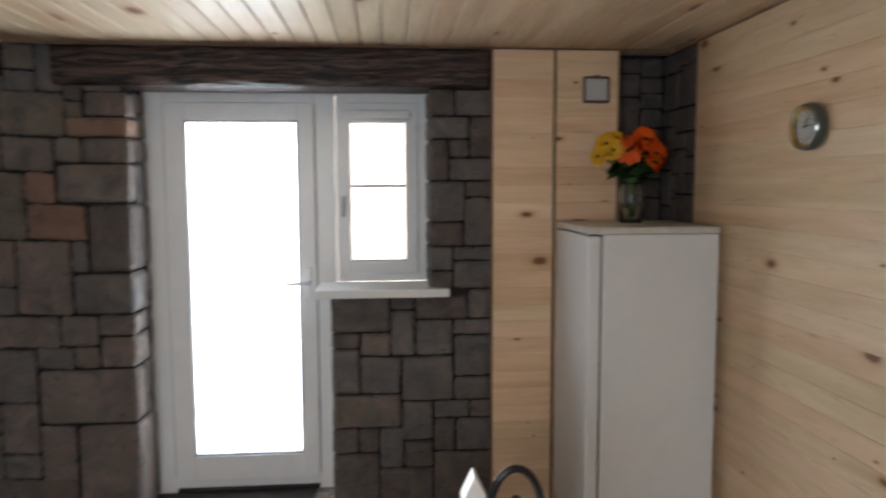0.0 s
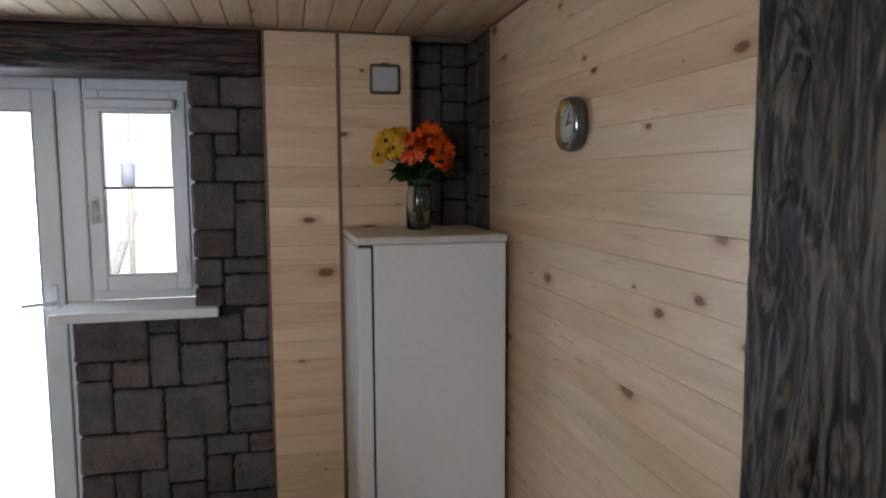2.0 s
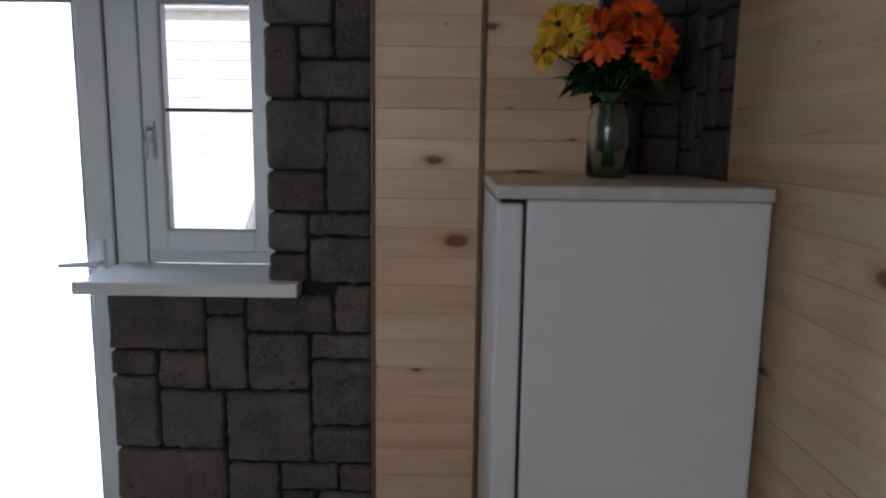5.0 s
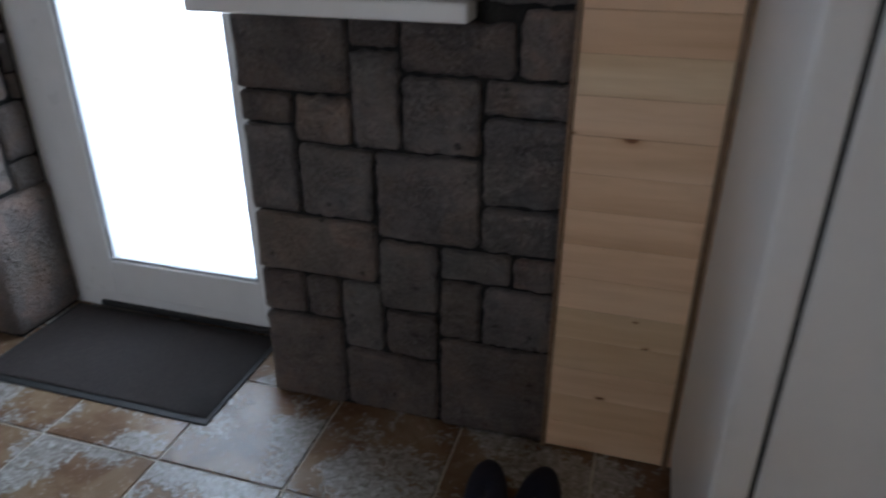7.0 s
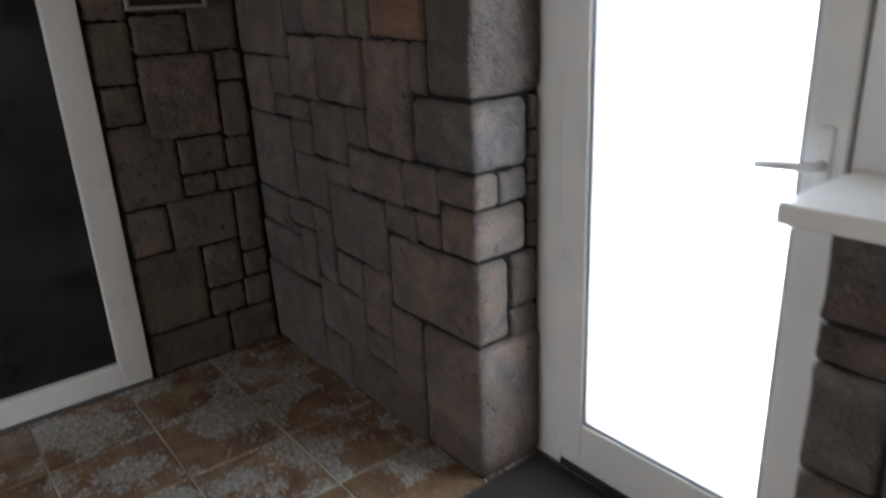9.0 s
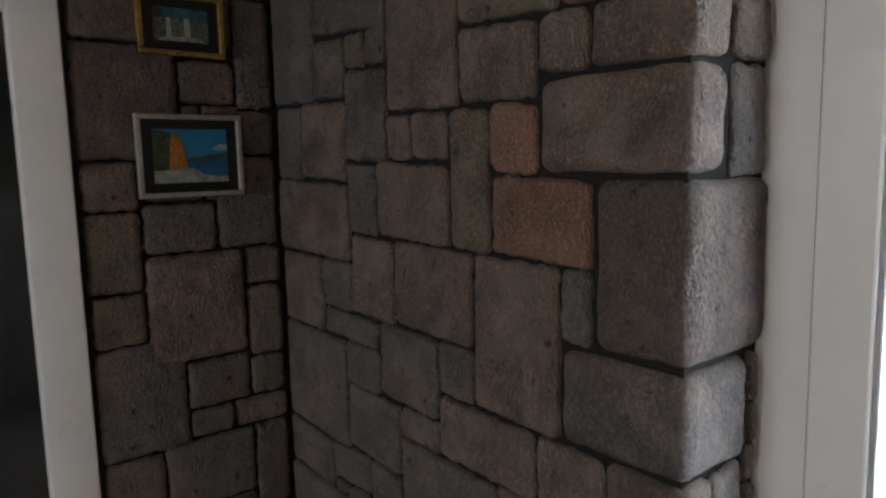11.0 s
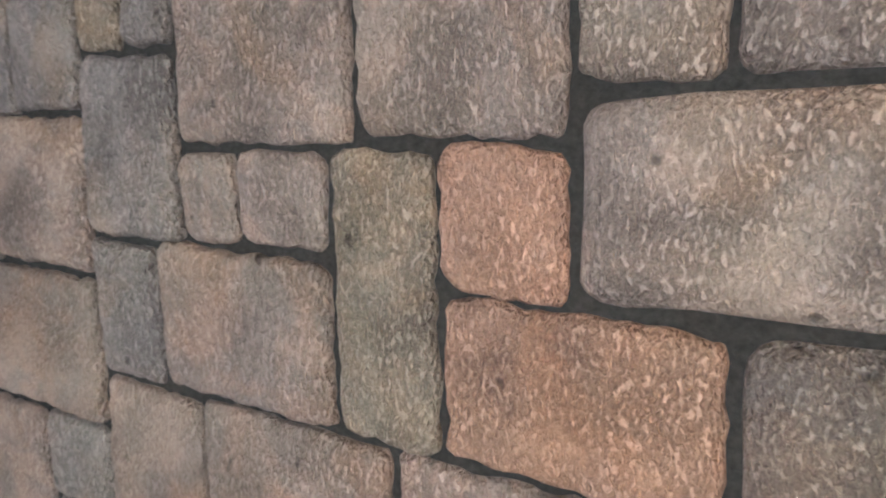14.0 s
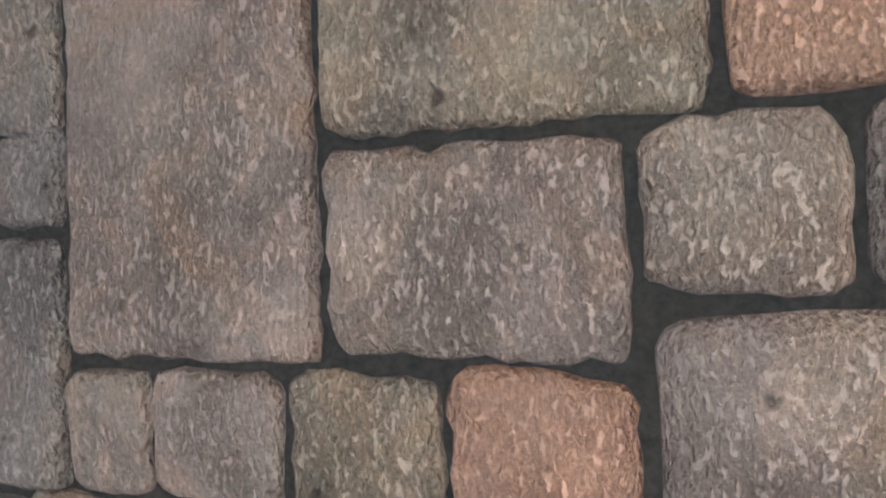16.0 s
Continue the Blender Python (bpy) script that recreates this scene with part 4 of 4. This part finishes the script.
# ---------- pictures on the west wall ----------
def picture(y0, y1, z0, z1, rim, label, colours, kind):
    """A framed landscape hung on the stones; it faces +x."""
    th = thing("framed_picture", (WEST + 0.004, (y0 + y1) / 2, (z0 + z1) / 2), label, "picture")
    w, h = (y1 - y0) / 2, (z1 - z0) / 2
    bm = bmesh.new()
    b = 0.015
    box(bm, 0, 0.02, -w, w, h - b, h, 0.003)
    box(bm, 0, 0.02, -w, w, -h, -h + b, 0.003)
    box(bm, 0.001, 0.021, -w, -w + b, -h + b, h - b, 0.003)
    box(bm, 0.001, 0.021, w - b, w, -h + b, h - b, 0.003)
    part("frame", bm, rim, th)
    part("mount", boxed(0.002, 0.008, -w + b - 0.001, w - b + 0.001, -h + b - 0.001, h - b + 0.001), black, th, "black mount")
    iw, ih = w - b - 0.03, h - b - 0.026
    x = 0.0085

    def patch(name, pts, mat, lift):
        bm = bmesh.new()
        low = [bm.verts.new((x, p[0] * iw, p[1] * ih)) for p in pts]
        top = [bm.verts.new((x + 0.0004 + lift, p[0] * iw, p[1] * ih)) for p in pts]
        bm.faces.new(top)
        for k in range(len(pts)):
            bm.faces.new((low[k], low[(k + 1) % len(pts)], top[(k + 1) % len(pts)], top[k]))
        part(name, bm, mat, th)

    for n, (name, mat, pts) in enumerate(kind(colours)):
        patch(name, pts, mat, 0.0004 * n)
    return th


art = [plain("print_" + n, c, 0.35, grain=g, scale=s) for n, c, g, s in (("sky", (0.02, 0.2, 0.42), 0.12, 14), ("lake", (0.015, 0.12, 0.26), 0.2, 50), ("rock", (0.42, 0.17, 0.03), 0.3, 60), ("trees", (0.05, 0.075, 0.035), 0.4, 90), ("shore", (0.3, 0.34, 0.34), 0.25, 50), ("hill", (0.09, 0.1, 0.06), 0.3, 60), ("cloud", (0.3, 0.42, 0.52), 0.15, 40), ("cliff", (0.12, 0.15, 0.13), 0.45, 110), ("fall", (0.36, 0.42, 0.4), 0.2, 120), ("deep", (0.03, 0.15, 0.2), 0.25, 40))]


def bay(c):
    return [
        ("sky_area", c[0], [(-1, -1), (1, -1), (1, 1), (-1, 1)]), ("lake_area", c[1], [(-0.2, -0.75), (1, -0.75), (1, -0.05), (-0.2, -0.1)]),
        ("hill_area", c[5], [(-0.2, -0.2), (0.4, -0.2), (1, 0.02), (1, 0.1), (0.5, 0.04), (0, -0.05)]), ("cloud_area", c[6], [(0.55, 0.25), (0.8, 0.18), (1, 0.22), (1, 0.42), (0.8, 0.45)]),
        ("shore_area", c[4], [(-1, -1), (1, -1), (1, -0.82), (0.3, -0.7), (0.05, -0.45), (-1, -0.55)]), ("trees_area", c[3], [(-1, -0.55), (-0.5, -0.5), (-0.45, 0.3), (-0.55, 0.85), (-1, 1)]),
        ("rock_area", c[2], [(-0.6, -0.5), (-0.1, -0.45), (-0.18, 0.1), (-0.25, 0.65), (-0.45, 0.85), (-0.55, 0.6)]),
    ]


def falls(c):
    return [
        ("water_area", c[9], [(-1, -1), (1, -1), (1, 1), (-1, 1)]), ("cliff_area", c[7], [(-1, -0.8), (1, -0.8), (1, 0.35), (0.5, 0.5), (-0.3, 0.45), (-1, 0.6)]),
        ("fall_stream", c[8], [(-0.55, -0.7), (-0.35, -0.75), (-0.38, 0.35), (-0.52, 0.4)]), ("fall_stream", c[8], [(0.1, -0.7), (0.35, -0.7), (0.3, 0.4), (0.12, 0.4)]),
        ("foam_area", c[4], [(-0.9, -1), (0.9, -1), (0.6, -0.72), (-0.6, -0.75)]), ("trees_area", c[3], [(-1, 0.3), (-0.6, 0.4), (-0.7, 0.9), (-1, 1)]),
    ]


picture(3.485, 3.79, 1.475, 1.71, silver, "silver framed colour print of a blue lake bay", art, bay)
picture(3.51, 3.755, 1.872, 2.045, gold, "gold framed dark print of waterfalls", art, falls)

# ---------- on the floor ----------
door_mat = thing("door_mat", (0, 0, 0), "dark brown ribbed door mat with black rubber edge", "door mat")
part("backing", boxed(-0.985, -0.178, 3.716, 4.158, 0.0, 0.005, bevel=0.002), rubber, door_mat)
bm = bmesh.new()
x = -0.966
while x < -0.2:
    box(bm, x, x + 0.0062, 3.738, 4.14, 0.0048, 0.0105, 0.0018, 1)
    x += 0.0088
part("ribs", bm, mat_mat, door_mat, "brown ribbed pile")


soft_black = plain("soft_black_rubber", (0.004, 0.004, 0.0045), 0.75, grain=0.2, scale=80)


def slipper_outline(t):
    return 0.036 + 0.014 * math.sin(math.pi * min(1, t * 1.1)) + 0.006 * math.cos(2.2 * math.pi * t)


def slide_slipper(at, turn, mirror):
    """An open slide: thick sole with a raised rim, and a banded strap over the toes."""
    sl = thing("slipper", at, "black rubber slide slipper with ribbed strap", "slipper", "pair of black slides", turn=turn)
    bm = bmesh.new()
    rings = []
    L, steps = 0.285, 30
    for inset, z in ((0.006, 0.0), (0.0, 0.006), (0.0, 0.022), (0.004, 0.028), (0.009, 0.026), (0.014, 0.021)):
        ring = []
        for k in range(steps * 2):
            t = k / steps if k < steps else (2 * steps - k) / steps
            side = 1 if k < steps else -1
            u = 0.5 - 0.5 * math.cos(math.pi * t)
            w = slipper_outline(u) * math.sqrt(max(0.0, 1 - abs(2 * u - 1) ** 3.2)) - inset
            ring.append(bm.verts.new(((side * max(w, 0.0005) + 0.006 * mirror * math.sin(math.pi * u)), (u - 0.5) * (L - 2 * inset), z + 0.012 * (1 - u) * (z > 0.01))))
        rings.append(ring)
    n = len(rings[0])
    for a, b in zip(rings, rings[1:]):
        for k in range(n):
            bm.faces.new((a[k], a[(k + 1) % n], b[(k + 1) % n], b[k]))
    bm.faces.new(rings[0])
    bm.faces.new(rings[-1])
    bmesh.ops.remove_doubles(bm, verts=bm.verts, dist=0.0004)
    part("sole", bm, soft_black, sl, smooth=True)
    bm = bmesh.new()
    rows = []
    for i in range(9):
        s = i / 8
        y = 0.015 + 0.095 * s
        h, w = 0.058 - 0.014 * s, 0.054 - 0.003 * s
        rows.append([bm.verts.new((w * math.cos(a) + 0.006 * mirror, y, 0.02 + h * math.sin(a) + 0.002 * (i % 2))) for a in (math.pi * k / 14 for k in range(15))])
    for a, b in zip(rows, rows[1:]):
        for k in range(14):
            bm.faces.new((a[k], a[k + 1], b[k + 1], b[k]))
    bmesh.ops.solidify(bm, geom=bm.faces, thickness=0.005)
    part("strap", bm, soft_black, sl, "ribbed black strap", smooth=True)
    return sl


slide_slipper((-1.122, 3.44, 0), 180 - 22, 1)
slide_slipper((-0.965, 3.345, 0), 180 - 14, -1)


def house_slipper(at, turn):
    """A closed felt slipper with a rounded toe and an open heel."""
    sl = thing("felt_slipper", at, "dark navy felt house slipper beside pine panel", "slipper", "pair of navy slippers", turn=turn)
    part("sole", lathe([(0.0005, 0.0), (0.05, 0.0), (0.052, 0.008), (0.048, 0.014), (0.0005, 0.014)], 28, 2.5), rubber, sl, "thin black sole")
    bm = lathe([(0.049, 0.012), (0.053, 0.03), (0.05, 0.05), (0.04, 0.064), (0.024, 0.07), (0.0005, 0.071)], 28, 2.5)
    cut = [f for f in bm.faces if f.calc_center_median().y < -0.03 and f.calc_center_median().z > 0.042]
    bmesh.ops.delete(bm, geom=cut, context="FACES")
    bmesh.ops.solidify(bm, geom=bm.faces, thickness=0.005)
    part("upper", bm, navy, sl, smooth=True)
    return sl


house_slipper((0.625, 3.64, 0), 8)
house_slipper((0.74, 3.655, 0), -4)

# ---------- side table with a kettle, beside the walker's first step ----------
table = thing("side_table", (0.3, 2.05, 0), "small pale wooden side table", "table")
part("tabletop", boxed(-0.28, 0.3, -0.28, 0.28, 0.705, 0.735, bevel=0.005), pine_x, table)
for sx in (-0.24, 0.22):
    for sy in (-0.24, 0.2):
        part("leg", boxed(sx, sx + 0.04, sy, sy + 0.04, 0.0, 0.704, bevel=0.004), pine_y, table)
kettle = thing("kettle", (0.5, 2.1, 0.736), "steel kettle with black handle on side table", "kettle")
part("body", lathe([(0.0005, 0), (0.075, 0), (0.085, 0.015), (0.08, 0.06), (0.058, 0.1), (0.045, 0.108)], 36), chrome, kettle, smooth=True)
lid = part("lid", lathe([(0.046, 0.106), (0.044, 0.114), (0.02, 0.122), (0.0005, 0.124)], 30), chrome, kettle, smooth=True)
part("knob", lathe([(0.006, 0.122), (0.006, 0.128), (0.012, 0.134), (0.01, 0.141), (0.0005, 0.143)], 18), black, lid, "black lid knob", smooth=True)
bm = bmesh.new()
tube(bm, [(0.062 * math.cos(a), 0, 0.1 + 0.108 * math.sin(a)) for a in (math.pi * k / 18 for k in range(19))], 0.0095, 10)
part("handle", bm, black, kettle, "black arched handle", smooth=True)
bm = bmesh.new()
tube(bm, [(-0.07, 0, 0.05), (-0.1, 0, 0.075), (-0.118, 0, 0.1)], 0.015, 12, 0.65)
part("spout", bm, chrome, kettle, smooth=True)
card = thing("carton", (0.405, 2.13, 0.736), "small white gable-top carton beside kettle", "carton")
bm = bmesh.new()
box(bm, -0.03, 0.03, -0.03, 0.03, 0, 0.13, 0.002)
part("body", bm, fridge_white, card)
bm = bmesh.new()
vs = [bm.verts.new(p) for p in ((-0.03, -0.03, 0.131), (0.03, -0.03, 0.131), (0.03, 0.03, 0.131), (-0.03, 0.03, 0.131), (-0.002, -0.03, 0.19), (-0.002, 0.03, 0.19), (0.002, -0.03, 0.19), (0.002, 0.03, 0.19))]
for f in ((0, 3, 5, 4), (1, 6, 7, 2), (4, 5, 7, 6), (0, 4, 6, 1), (3, 2, 7, 5), (0, 1, 2, 3)):
    bm.faces.new([vs[i] for i in f])
part("gable", bm, fridge_white, card)

# ---------- outside ----------
ground = part("ground", boxed(-400, 400, -400, 400, -0.35, -0.15), plain("pale_gravel", (0.66, 0.64, 0.61), 0.9, grain=0.2, scale=20, relief=0.02))
tagged(ground, "pale bright gravel yard reaching to the horizon", "ground", kind="structure")
pale_block = plain("pale_block", (0.8, 0.77, 0.74), 0.85, grain=0.06, scale=6)
# stands for a faint brick wall; height and white added to brighten the window
house = thing("backdrop_house", (-2.0, 13.0, -0.15), "pale whitewashed block house added across the yard to brighten the window view", "house")
part("wall", boxed(-5, 7, 0.02, 4, 0, 3.6), pale_block, house)
part("roof", boxed(-5.3, 7.3, -0.2, 4.3, 3.601, 3.75, bevel=0.02), pale_block, house)
block_me = mesh_of("block", boxed(0.01, 0.59, 0, 0.019, 0.01, 0.28, bevel=0.006, seg=1), pale_block)
for i in range(16):
    for j in range(12):
        ob = new("block", block_me)
        ob.location = (-3.9 + i * 0.6 + (0.3 if j % 2 else 0), 0, j * 0.285)
        ob.parent = house
pole = thing("wooden_pole", (-0.66, 8.0, -0.15), "pale timber pole with grey sleeve standing in yard", "pole")
bm = bmesh.new()
tube(bm, [(0, 0, 0), (0.02, 0, 1.5), (0.03, 0, 3.4)], 0.03, 12, 0.8)
part("shaft", bm, plain("weathered_timber", (0.5, 0.45, 0.4), 0.8, grain=0.15, scale=30), pole, smooth=True)
bm = bmesh.new()
tube(bm, [(0.01, 0, 1.73), (0.012, 0, 1.95)], 0.065, 14)
part("sleeve", bm, plain("lilac_grey", (0.3, 0.31, 0.38), 0.6), pole, "lilac grey sleeve", smooth=True)
bm = bmesh.new()
tube(bm, [(-0.48, 0.1, 0.0), (0.04, 0.04, 1.5)], 0.045, 10)
part("brace", bm, plain("grey_timber", (0.42, 0.42, 0.42), 0.8, grain=0.15, scale=30), pole, "leaning grey brace", smooth=True)

# ---------- floor tiles ----------
TP = 0.36
tile_me = mesh_of("tile", boxed(0.003, TP - 0.003, 0.003, TP - 0.003, -0.008, 0.0, bevel=0.002, seg=1), tile_mat)
i0 = -7
for i in range(i0, 6):
    for j in range(-14, 2):
        x, y = -0.225 + i * TP, 3.57 + j * TP
        if x + TP < WEST - 0.3 or x > EAST + 0.2 or y + TP < SOUTH or y > 4.2:
            continue
        ob = new("tile", tile_me)
        ob.location = (x, y, 0)
        ob.parent = floor
